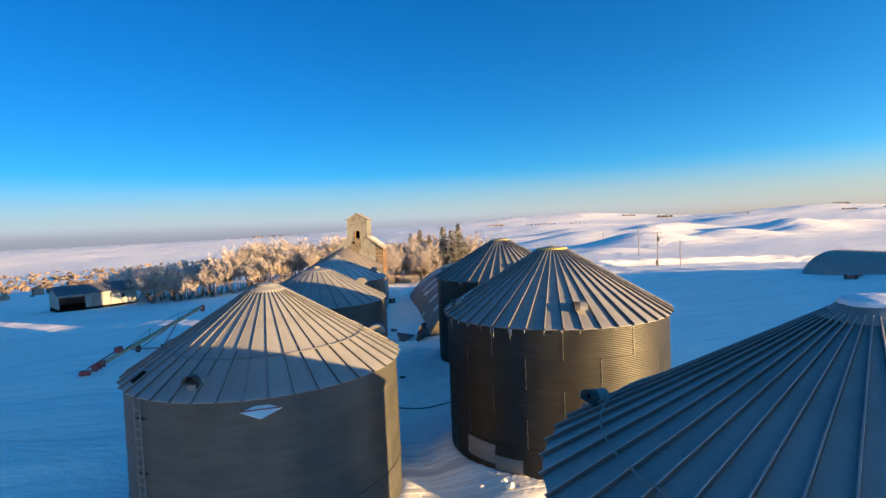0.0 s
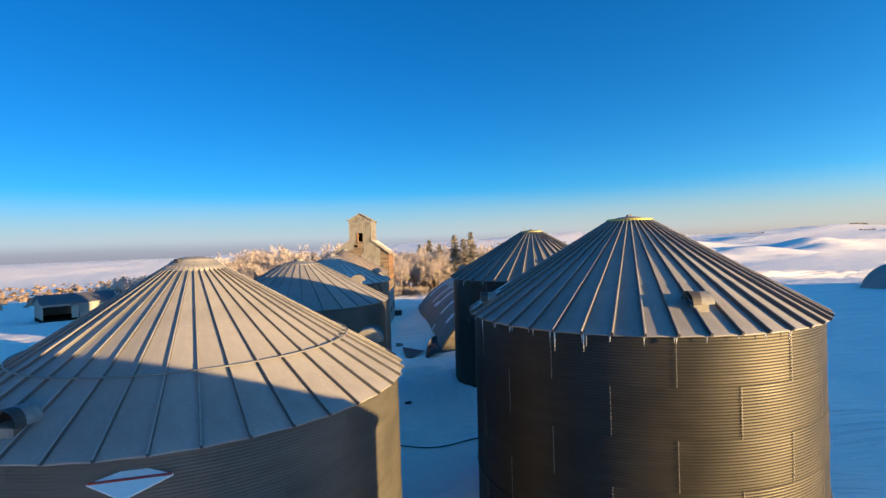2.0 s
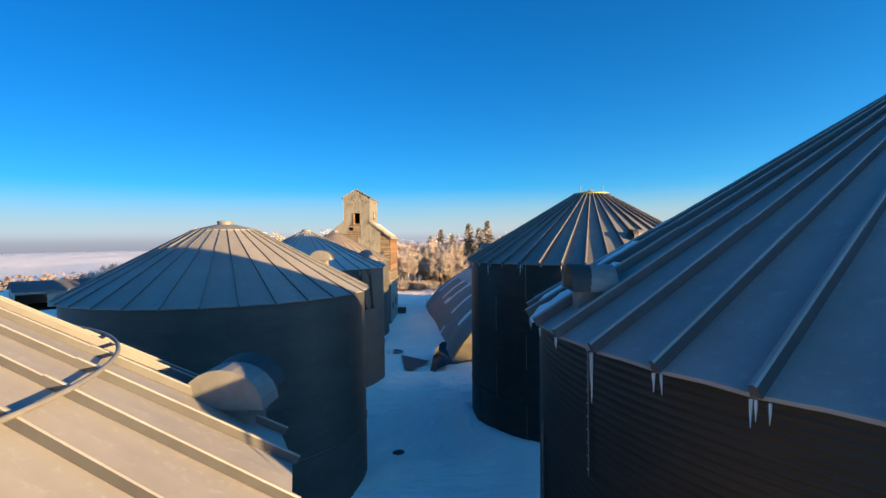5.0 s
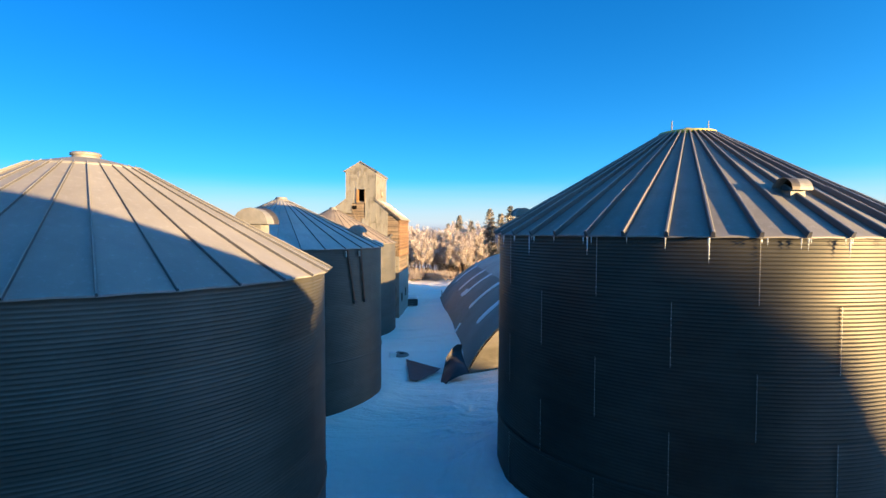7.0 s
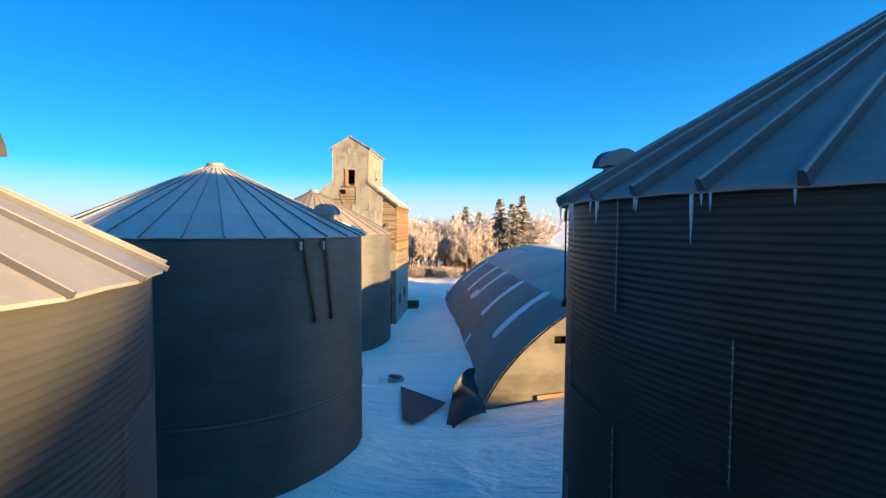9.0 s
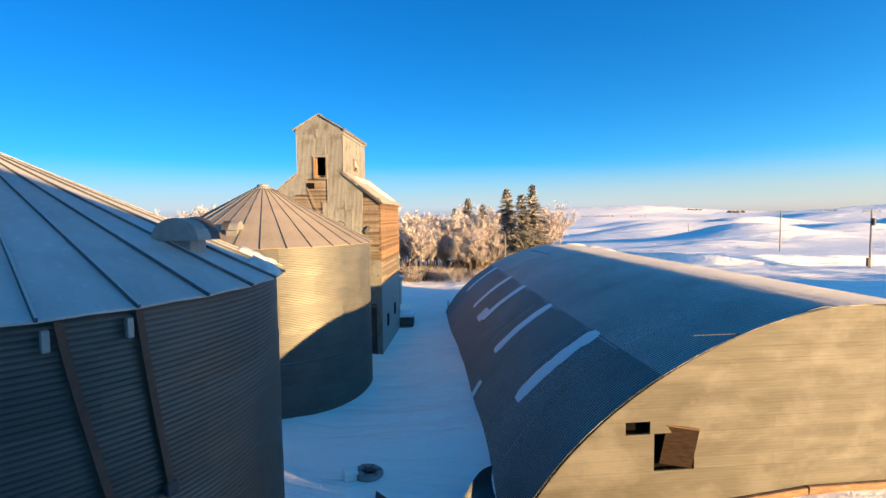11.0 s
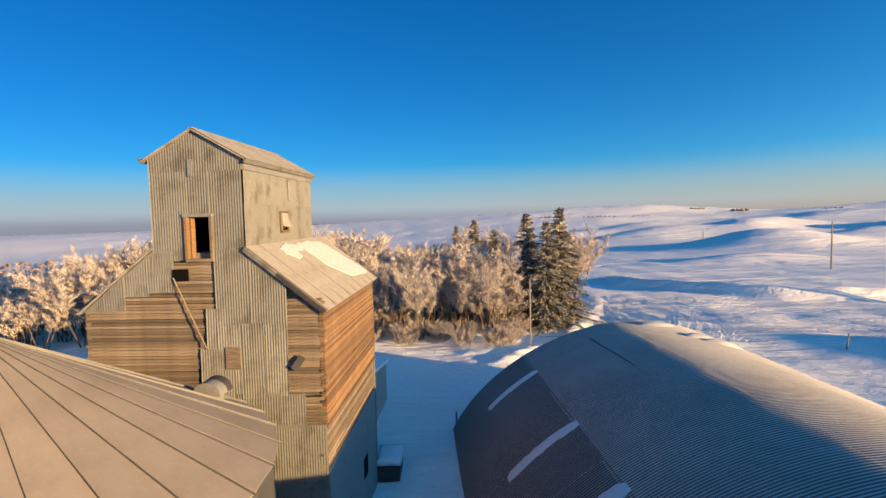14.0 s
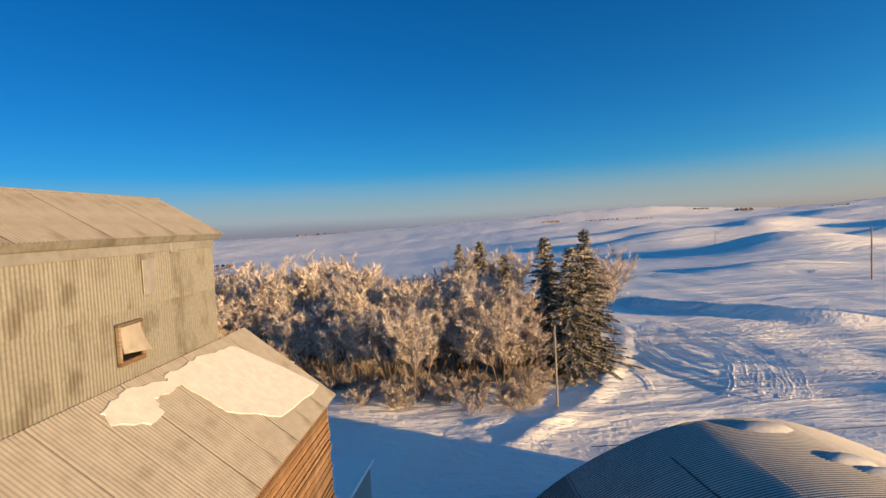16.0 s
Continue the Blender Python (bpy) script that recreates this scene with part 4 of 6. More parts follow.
def arch_snow(s, t0, t1, w, seed, label):
    """A ragged strip of snow lying over the arch, an own thing resting on the roof."""
    rnd = random.Random(seed)
    n, verts, faces = 14, [], []
    for i in range(n + 1):
        t = t0 + (t1 - t0) * i / n
        we = w * (0.5 + 0.06 * rnd.uniform(-1, 1)) * (0.75 if i in (0, n) else 1)
        sh = 0.02 * rnd.uniform(-1, 1)
        th = 0.085 if 0 < i < n else 0.05
        verts += [arch_point(s + sh - we, t, 0.05), arch_point(s + sh - we * 0.7, t, th + 0.03), arch_point(s + sh + we * 0.7, t, th + 0.03), arch_point(s + sh + we, t, 0.05)]
    for i in range(n):
        faces += [(4 * i + j, 4 * i + j + 1, 4 * i + j + 5, 4 * i + j + 4) for j in range(3)]
    ob = new("snow_patch", mesh_of("snow_patch", verts, faces, DRY, True))
    ob.matrix_basis = AB.matrix_basis
    tagged(ob, label, "snow", "snow strips on the arched roof")


for s, t0, t1, w in ((4.1, 0.66, 1.06, 0.72), (9.5, 0.68, 1.05, 0.60), (15.2, 0.72, 1.06, 0.54), (19.25, 0.71, 1.06, 0.46), (25.0, 0.74, 1.06, 0.38), (8.4, 0.42, 0.54, 0.34)):
    arch_snow(s, t0, t1, w, int(s * 10), "narrow strip of snow on the dark arched roof")
arch_snow(16.0, 0.69, 0.79, 1.2, 5, "blob of snow below a strip on the arched roof")


def arch_lump(s, t, hs, ht, seed):
    """A low rounded lump of crusted snow just past the ridge."""
    verts, faces, n, rings = [], [], 22, 5
    verts.append(arch_point(s, t, 0.17))
    for r in range(1, rings + 1):
        f = r / rings
        for i in range(n):
            a = 2 * math.pi * i / n
            k = f * (1 + 0.22 * noise.noise(Vector((math.cos(a) * 1.5 + seed, math.sin(a) * 1.5, 0.3))))
            verts.append(arch_point(s + hs * k * math.cos(a), t + ht * k * math.sin(a), 0.02 + 0.15 * (1 - f ** 3)))
    faces += [(0, 1 + i, 1 + (i + 1) % n) for i in range(n)]
    for r in range(rings - 1):
        p, q = 1 + r * n, 1 + (r + 1) * n
        faces += [(p + i, q + i, q + (i + 1) % n, p + (i + 1) % n) for i in range(n)]
    ob = new("snow_patch", mesh_of("snow_patch", verts, faces, CRUST, True))
    ob.matrix_basis = AB.matrix_basis
    tagged(ob, "low crust of snow near the ridge of the arched roof", "snow", "snow strips on the arched roof")


for s, t, hs, ht in ((26.9, 1.70, 0.45, 0.075), (24.7, 1.78, 0.40, 0.06), (24.0, 1.83, 0.4, 0.07)):
    arch_lump(s, t, hs, ht, s)
for s, t, ln in ((26.0, 1.375, -2.2), (23.8, 1.385, -2.4)):
    bm = bmesh.new()
    bar(bm, arch_point(s, t, 0.045), arch_point(s + ln, t + 0.008, 0.05), 0.02, 0.015, 5)
    part("lifted_edge", bm, DARK, AB, "dark lifted sheet edge")

# ---- wooden grain elevator ----
EX, EY, ET = -10.78, 69.0, 1.2  # middle of the front, turned slightly
CW, CD = 1.27, 5.8  # half width and depth of the headhouse
BW, BD = 3.3, 6.8   # half width and depth of the body
Z0, ZC, ZB, ZE, ZR = -0.6, 4.7, 8.0, 12.02, 12.76
ZJ = 9.62


def rough_plank(ln, h, mat, seed):
    """A plank with a wavering lower and upper edge and a hacked end."""
    r = random.Random(seed * 13 + int(ln * 10))
    n, vs = 5, []
    for i in range(n + 1):
        x = ln * i / n + (r.uniform(-0.05, 0.03) if i in (0, n) else 0)
        lo, hi, out = 0.002 + 0.005 * r.random(), h - 0.002 - 0.007 * r.random(), 0.010 * r.random()
        vs += [(x, 0.13, lo), (x, out, lo), (x, out + 0.004, hi), (x, 0.13, hi)]
    fs = [(4 * i + j, 4 * i + 4 + j, 4 * i + 4 + (j + 1) % 4, 4 * i + (j + 1) % 4) for i in range(n) for j in range(4)]
    fs = [f[::-1] for f in fs] + [(0, 1, 2, 3), (4 * n + 3, 4 * n + 2, 4 * n + 1, 4 * n)]
    return mesh_of("plank", vs, [f[::-1] for f in fs], mat)


def elevator():
    rnd = random.Random(21)
    b = thing("grain_elevator", "old wooden grain elevator patched with corrugated steel sheets", "grain elevator", pose(EX, EY, 0, 0, 0, ET))
    P, A = 0.072, 0.009
    # headhouse front: sheets round the doorway (x -0.15..0.4, z 8.8..9.8)
    gable = lambda x: ZE + (ZR - ZE) * (1 - abs(x) / CW)
    def front(x0, x1, z0, z1=None, mat=SHEET, y=0.0, label=""):
        top = None if z1 else (lambda x: gable(x + x0) - z0)
        part("sheet", wavy("sheet", x1 - x0, (z1 or 0) - z0, P, A, mat, top), mat, b, label, pose(x0, y - 0.03, z0))
    DX0, DX1, DZ0, DZ1 = -0.27, 0.34, 9.36, 10.47
    front(-CW, DX0, 9.3, 11.7)
    front(DX1, CW, 9.5, 11.7)
    front(DX0, DX1, DZ1, 11.7)
    front(-CW, CW, 11.68, None, y=-0.012)
    part("gable_board", boxed(-0.06, 0.06, -0.075, -0.05, 11.6, 12.05), CAP, b, "small bent steel flap", pose(-0.12, 0, -0.05, 0, 0, 0))
    # side and back walls of the headhouse
    for sx in (1, -1):
        for k in range(2):
            part("sheet", wavy("sheet", CD, 1.26 if k == 0 else 1.22, P, A, SHEET), SHEET, b, m=pose(sx * CW, 0 if sx > 0 else CD, 9.55 + k * 1.25, 0, 0, 90 if sx > 0 else -90) @ pose(0, -0.012 * k, 0))
    part("sheet", wavy("sheet", 2 * CW, 0, P, A, SHEET, lambda x: gable(x - CW) - 9.5), SHEET, b, m=pose(CW, CD, 9.5, 0, 0, 180))
    # core that fills the headhouse behind its sheets, its darkness put into the colour
    core = bmesh.new()
    box(core, -CW + 0.03, -0.30, 0.02, CD - 0.03, 9.2, ZE)
    box(core, 0.50, CW - 0.03, 0.02, CD - 0.03, 9.2, ZE)
    box(core, -0.30, 0.50, 1.2, CD - 0.03, 9.2, ZE)
    part("inner_lining", core, BLACK, b, "near-black filling that stands for the unlit interior")
    # door frame
    fr = part("door_frame", boxed(DX0 - 0.09, DX0 + 0.01, -0.09, 0.05, DZ0 - 0.03, DZ1 + 0.06, 0.01), NEWWOOD, b, "orange bare timber jamb")
    part("jamb", boxed(DX1 - 0.01, DX1 + 0.07, -0.09, 0.05, DZ0 - 0.03, DZ1 + 0.06, 0.01), WOOD, b)
    part("lintel", boxed(DX0 - 0.12, DX1 + 0.1, -0.10, 0.05, DZ1, DZ1 + 0.09, 0.01), CAP, b)
    part("sill", boxed(DX0 - 0.05, DX1 + 0.1, -0.14, 0.05, DZ0 - 0.08, DZ0, 0.01), WOOD, b)
    part("open_door", boxed(0, 0.04, 0.0, 0.15, DZ0, DZ1), NEWWOOD, b, "orange plank door swung inwards", pose(DX0 + 0.02, 0.03, 0, 0, 0, -12))
    # window in the headhouse side, with a curled loose cover
    m = pose(CW, 2.55, 0.64, 0, 0, 90)
    part("window_frame", boxed(0, 0.62, -0.09, -0.02, 9.30, 9.38, 0.008), NEWWOOD, b, "bare timber sill", m)
    k, vs, fs = 7, [], []
    for i in range(k):
        for j in range(k):
            u, v = i / (k - 1), j / (k - 1)
            curl = 0.14 * (1 - v) ** 2 * (0.25 + 0.75 * u)
            vs.append((0.06 + 0.5 * u + 0.05 * (1 - v) * u, -0.07 - curl, 9.45 + 0.47 * v + 0.05 * (1 - u) * (1 - v)))
    fs = [(i * k + j, (i + 1) * k + j, (i + 1) * k + j + 1, i * k + j + 1) for i in range(k - 1) for j in range(k - 1)]
    vs += [(x, y + 0.012, z) for x, y, z in vs]
    fs += [tuple(q + k * k for q in f[::-1]) for f in fs]
    part("window_cover", mesh_of("window_cover", vs, fs, FELT, True), FELT, b, "pale sheet cover curling off the window", m)
    part("window_hole", boxed(0.05, 0.57, -0.045, -0.035, 9.38, 9.93), BLACK, b, "", m)
    for x0, x1, z0, z1 in ((0.0, 0.05, 9.36, 9.95), (0.56, 0.62, 9.36, 9.95), (0.0, 0.62, 9.93, 9.98)):
        part("window_frame", boxed(x0, x1, -0.085, -0.02, z0, z1, 0.006), WOOD, b, m=m)
    part("patch_sheet", boxed(0.75, 1.1, -0.055, -0.035, 10.35, 10.95, 0.005), CAP, b, m=m)
    part("vent_plate", boxed(1.62, 1.86, -0.06, -0.03, 11.02, 11.24, 0.005), CAP, b, m=m)
    # headhouse roof
    rise = math.degrees(math.atan2(ZR - ZE, CW))
    ln = math.hypot(CW, ZR - ZE) + 0.16
    for sx in (1, -1):
        sl = part("roof_slope", boxed(0, ln, -0.14, CD + 0.14, 0.0, 0.05), FELT, b, "frost-dusted roofing", pose(0, 0, ZR) @ (pose(0, 0, 0, 0, rise, 0) if sx > 0 else pose(0, 0, 0, 0, 180 - rise, 0) @ pose(0, 0, -0.05)))
        part("fascia", boxed(ln - 0.02, ln + 0.02, -0.14, CD + 0.14, -0.08, 0.055), SHEET, sl)
    part("eave_board", boxed(CW - 0.02, CW + 0.055, 0.0, CD, ZE - 0.32, ZE - 0.1), CAP, b, "plain steel eave flashing")
    part("ridge_cap", boxed(-0.07, 0.07, -0.16, CD + 0.16, ZR + 0.03, ZR + 0.07, 0.01), CAP, b)
    # side roofs
    run, drop = BW - CW, ZJ - ZB
    ang = math.degrees(math.atan2(drop, run))
    sl = math.hypot(run, drop) + 0.18
    for sx in (1, -1):
        for k in range(6):
            y0, y1 = -0.1 + k * (BD + 0.25) / 6, -0.1 + (k + 1) * (BD + 0.25) / 6 - 0.008
            part("roofing_strip", boxed(0, sl, y0, y1, 0.004 * (k % 2), 0.04 + 0.004 * (k % 2)), FELT, b, m=pose(sx * CW, 0, ZJ) @ (pose(0, 0, 0, 0, ang, 0) if sx > 0 else pose(0, 0, 0, 0, 180 - ang, 0) @ pose(0, 0, -0.045)))
    # ribbed sheets laid over the sunny slopes
    def slope_sheets(x0, z0, length, angle, y0, y1, count):
        r = math.radians(angle)
        w = (y1 - y0) / count
        for k in range(count):
            m = Matrix(((0, -math.sin(r), -math.cos(r), x0 + length * math.cos(r)), (1, 0, 0, y0 + k * w), (0, -math.cos(r), math.sin(r), z0 - length * math.sin(r)), (0, 0, 0, 1)))
            part("roofing_sheet", wavy("roofing_sheet", w + 0.05, length, 0.072, 0.007, FELT), FELT, b, "", m @ pose(0, -0.055 - 0.003 * (k % 2), 0))
    slope_sheets(CW, ZJ, sl, ang, -0.12, BD + 0.14, 8)
    slope_sheets(0, ZR, ln + 0.03, rise, -0.16, CD + 0.16, 7)
    part("torn_edge", boxed(1.0, sl - 0.05, -0.13, -0.09, -0.12, 0.02, 0.01), DARK, b, "dark torn roof edge", pose(CW, 0, ZJ, 0, ang, 0))
    part("barge_board", boxed(0.0, 1.1, -0.14, -0.06, -0.10, 0.02, 0.01), SHEET, b, m=pose(CW, 0, ZJ, 0, ang, 0))
    # body core
    core = bmesh.new()
    box(core, -BW + 0.12, BW - 0.12, 0.13, BD - 0.13, Z0, ZB - 0.05)
    part("inner_core", core, WOOD, b)
    loft = [(x, y, z) for y in (0.135, BD - 0.14) for x, z in ((-BW + 0.2, ZB - 0.06), (BW - 0.2, ZB - 0.06), (CW - 0.04, ZJ - 0.12), (-CW + 0.04, ZJ - 0.12))]
    part("loft_core", mesh_of("loft_core", loft, [(0, 1, 2, 3), (7, 6, 5, 4), (1, 0, 4, 5), (2, 1, 5, 6), (3, 2, 6, 7), (0, 3, 7, 4)], WOOD), WOOD, b)
    slope = lambda x: min(ZJ, ZB + (BW - abs(x)) * drop / run)
    # front sheets of the body
    def body_sheet(x0, x1, z0, z1, y=0.0, mat=SHEET):
        # narrow sheets side by side, their feet and lean uneven
        n = max(1, round((x1 - x0) / 0.68))
        w = (x1 - x0) / n
        for k in range(n):
            u0, zz = x0 + k * w, z0 + rnd.uniform(-0.13, 0.10)
            top = lambda x: max(0.05, min(z1 + (0.04 * (k % 2)), slope(x + u0) - 0.03) - zz)
            part("sheet", wavy("sheet", w + 0.04, 0, P, A, mat, top), mat, b, m=pose(u0, -0.045 - y - 0.007 * (k % 2), zz, rnd.uniform(0.0, 0.6), rnd.uniform(-0.9, 0.9), 0))
    body_sheet(0.40, 1.35, 7.5, 9.6)
    body_sheet(1.35, 2.28, 6.8, 9.6, 0.008)
    body_sheet(0.42, 2.26, 5.6, 7.55, 0.016, PLAINSHEET)
    body_sheet(0.60, 2.7, 4.7, 5.65, 0.004)
    body_sheet(0.1, 0.62, 6.3, 8.0, 0.012, PLAINSHEET)
    body_sheet(-0.1, 0.8, 4.7, 6.9, 0.02, PLAINSHEET)
    body_sheet(-2.2, -0.75, 8.45, 9.6, 0.0)
    body_sheet(-BW, -2.15, 8.05, 9.6, 0.008)
    body_sheet(-1.3, -0.78, 8.85, 9.55, 0.012)
    part("dark_hatch", boxed(0.62, 1.02, -0.105, -0.075, 6.35, 6.95), WOOD, b)
    # black block painted as the dark inside of a hole
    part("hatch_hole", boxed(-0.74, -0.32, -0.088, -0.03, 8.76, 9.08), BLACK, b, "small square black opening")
    # planks: alternate courses lap at the corner
    def courses(x0, x1, z0, z1, m, mat=WOOD, h=0.085):
        n = int((z1 - z0) / h)
        for i in range(n):
            z = z0 + i * h
            j = 0.016 * rnd.random()
            v = rnd.randrange(5)
            key = ("plank", round(x1 - x0, 2), mat.name, v)
            if key not in PLANKS:
                PLANKS[key] = rough_plank(x1 - x0 + rnd.uniform(-0.03, 0.05), h, mat, v)
            part("plank", PLANKS[key], mat, b, m=m @ pose(x0 - 0.02 * rnd.random(), -0.008 - j, z + rnd.uniform(-0.004, 0.004), 0, rnd.uniform(-0.12, 0.12), rnd.uniform(-0.25, 0.25)))
    courses(-BW, 0.4, 5.0, 8.42, pose(0, 0, 0))
    courses(-0.8, 0.42, 8.42, 9.34, pose(0, 0, 0))
    courses(2.2, BW, ZC + 0.9, ZB + 0.25, pose(0, 0, 0))
    courses(2.62, BW, ZC, ZC + 0.9, pose(0, 0, 0))
    courses(0.0, BD, ZC, ZB - 0.02, pose(BW, 0, 0, 0, 0, 90), NEWWOOD)
    courses(0.0, BD, ZC - 1.3, ZC, pose(BW - 0.12, 0, 0, 0, 0, 90))
    courses(0.0, BD, Z0, ZB - 0.02, pose(-BW, BD, 0, 0, 0, -90))
    # skirt of sheets round the foot
    part("skirt_sheet", wavy("skirt_sheet", 2 * BW, ZC + 0.1 - Z0, P, A, SHEET), SHEET, b, m=pose(-BW, -0.05, Z0))
    part("skirt_board", boxed(0.06, BD, -0.05, 0.05, Z0, ZC - 1.3, 0.01), PALE, b, "pale painted boarding", pose(BW - 0.08, 0, 0, 0, 0, 90))
    for y0, z0 in ((1.7, 0.75), (4.35, 0.95)):
        part("side_window", boxed(y0, y0 + 0.62, -0.075, -0.045, z0, z0 + 0.72, 0.01), BLACK, b, "small dark opening", pose(BW - 0.08, 0, 0, 0, 0, 90))
    part("corner_post", boxed(-0.02, 0.1, -0.07, 0.03, Z0, ZC - 1.3, 0.01), WOOD, b, "", pose(BW - 0.08, 0, 0, 0, 0, 90))
    part("skirt_sheet", wavy("skirt_sheet", 2 * BW, ZB - Z0, P, A, SHEET), SHEET, b, m=pose(BW, BD, Z0, 0, 0, 180))
    part("foot_door", boxed(2.25, 3.0, -0.10, -0.06, Z0, 2.2, 0.01), RUST, b, "dark plank door at the foot")
    part("door_beam", boxed(1.9, 3.0, -0.16, -0.06, 2.3, 2.38, 0.01), DARK, b)
    # long pipe leaning over the front
    bm = bmesh.new()
    bar(bm, (-0.72, -0.1, 8.86), (0.12, -0.14, 6.95), 0.018, 0.018, 8)
    part("spout_pipe", bm, WOOD, b, "thin rusty spout pipe slanting down the front")
    # dark scrap colour stands in for shade on the flap
    part("sheet_flap", boxed(0, 0.2, -0.2, -0.17, 0, 0.4, 0.005), SCRAP, b, "bent loose sheet corner", pose(2.35, 0, 6.4, 0, 35, 20))
    return b


PLANKS = {}
EL = elevator()


def roof_snow():
    """Thin snow left on the elevator's side roof."""
    run, drop = BW - CW, ZJ - ZB
    ang = math.degrees(math.atan2(drop, run))
    outline = []
    rnd = random.Random(4)
    for u, v in ((0.31, 1.79), (0.12, 2.34), (0.15, 2.68), (0.30, 3.36), (0.16, 3.5), (0.21, 3.96), (0.17, 4.55), (0.25, 5.34), (0.32, 5.91), (1.3, 6.4), (2.35, 6.85), (2.22, 4.66), (1.45, 3.68),
                 (0.9, 3.62), (0.54, 3.5), (0.52, 2.96), (0.51, 2.76), (0.77, 2.61), (0.86, 2.24), (0.53, 1.69)):
        outline.append((u, v))
    bm = bmesh.new()
    pts = []
    n = len(outline)
    for i in range(n):
        (a, b), (c, d) = outline[i], outline[(i + 1) % n]
        for k in range(4):
            f = k / 4
            pts.append((a + (c - a) * f + rnd.uniform(-0.035, 0.035), b + (d - b) * f + rnd.uniform(-0.035, 0.035)))
    lo = [bm.verts.new((u, v, 0.058)) for u, v in pts]
    cu, cv = 0.9, 4.2
    hi = [bm.verts.new((u + (cu - u) * 0.015, v + (cv - v) * 0.01, 0.082)) for u, v in pts]
    for i in range(len(pts)):
        j = (i + 1) % len(pts)
        bm.faces.new((lo[i], lo[j], hi[j], hi[i]))
    bm.faces.new(hi)
    bmesh.ops.triangulate(bm, faces=bm.faces[:])
    ob = new("snow_patch", bm_mesh("snow_patch", bm, CRUST))
    ob.matrix_basis = EL.matrix_basis @ pose(CW, 0, ZJ, 0, ang, 0)
    tagged(ob, "ragged remnant of snow on the elevator's side roof", "snow")


roof_snow()


def annex():
    b = thing("engine_shed", "low pale-painted shed with dark windows behind the elevator", "shed", pose(EX, EY, 0, 0, 0, ET))
    x0, x1, y0, y1, z1 = -1.6, 2.15, BD + 0.05, 16.0, 2.0
    bm = bmesh.new()
    box(bm, x0, x1, y0, y1, -1.2, z1)
    part("wall", bm, PALE, b, "pale grey-green boarding")
    # mono-pitch roof rising towards the elevator
    vs = [(x0 - 0.2, y0, z1 + 1.5), (x1 + 0.15, y0, z1 + 1.3), (x1 + 0.15, y1 + 0.2, z1 + 0.1), (x0 - 0.2, y1 + 0.2, z1 + 0.3)]
    vs += [(x, y, z - 0.12) for x, y, z in vs]
    part("roof", mesh_of("roof", vs, [(0, 1, 2, 3), (7, 6, 5, 4), (0, 4, 5, 1), (1, 5, 6, 2), (2, 6, 7, 3), (3, 7, 4, 0)], SNOW), SNOW, b, "snow-covered sloping roof")
    tri = [(x1, y0, z1 - 0.02), (x1, y1, z1 - 0.02), (x1, y0, z1 + 1.25)]
    part("gable_wall", mesh_of("gable_wall", tri + [(x1 - 0.1, y, z) for x, y, z in tri], [(0, 1, 2), (5, 4, 3), (0, 3, 4, 1), (1, 4, 5, 2), (2, 5, 3, 0)], PALE), PALE, b)
    for y, z in ((9.4, 0.5), (12.0, 0.4)):
        w = part("window", boxed(x1 - 0.02, x1 + 0.03, y, y + 0.75, z, z + 0.7, 0.01), DARK, b, "small dark window")
        part("pane", boxed(x1 + 0.03, x1 + 0.035, y + 0.06, y + 0.69, z + 0.06, z + 0.64), GLASS, w)


annex()


def snowy_crate():
    x, y = -7.25, 76.6
    z = ground_z(x, y)
    t = thing("wooden_crate", "dark wooden crate capped with snow beside the elevator", "crate", pose(x, y, z, 0, 0, 4))
    for k in range(4):
        for sx in (-0.42, 0.42):
            part("slat", boxed(sx - 0.03, sx + 0.03, -0.7, 0.7, -0.12 + 0.2 * k, 0.06 + 0.2 * k, 0.006), DARK, t)
        for sy in (-0.7, 0.7):
            part("slat", boxed(-0.45, 0.45, sy - 0.03, sy + 0.03, -0.12 + 0.2 * k, 0.06 + 0.2 * k, 0.006), DARK, t)
    part("crate_lid", boxed(-0.5, 0.5, -0.78, 0.78, 0.68, 0.74, 0.01), DARK, t)
    bm = bmesh.new()
    box(bm, -0.52, 0.52, -0.8, 0.8, 0.74, 1.0)
    bmesh.ops.subdivide_edges(bm, edges=bm.edges[:], cuts=5, use_grid_fill=True)
    for v in bm.verts:
        if v.co.z > 0.8:
            edge = max(abs(v.co.x) / 0.52, abs(v.co.y) / 0.8)
            v.co.z -= 0.10 * max(0, edge - 0.55) / 0.45
            v.co += Vector((1, 1, 0.5)) * 0.04 * noise.noise(v.co * 3)
    ob = new("snow_heap", bm_mesh("snow_heap", bm, DRY, True))
    ob.matrix_basis = t.matrix_basis
    tagged(ob, "thick slab of snow lying on a crate", "snow")


snowy_crate()

# ---- grove ----
def tube(verts, faces, a, b, r0, r1, sides=4):
    a, b = Vector(a), Vector(b)
    d = (b - a).normalized()
    u = d.orthogonal().normalized()
    v = d.cross(u)
    k = len(verts)
    for p, r in ((a, r0), (b, r1)):
        for i in range(sides):
            t = 2 * math.pi * i / sides
            verts.append(p + (u * math.cos(t) + v * math.sin(t)) * r)
    for i in range(sides):
        j = (i + 1) % sides
        faces.append((k + i, k + j, k + sides + j, k + sides + i))


def blade(verts, faces, a, d, ln, w, rnd):
    """A narrow frosted twig."""
    s = d.orthogonal()
    s.rotate(Matrix.Rotation(rnd.uniform(0, 6.28), 3, d))
    s.normalize()
    k = len(verts)
    verts += [a - s * w * 0.5, a + s * w * 0.5, a + d * ln + Vector((0, 0, -0.05 * ln))]
    faces.append((k, k + 1, k + 2))


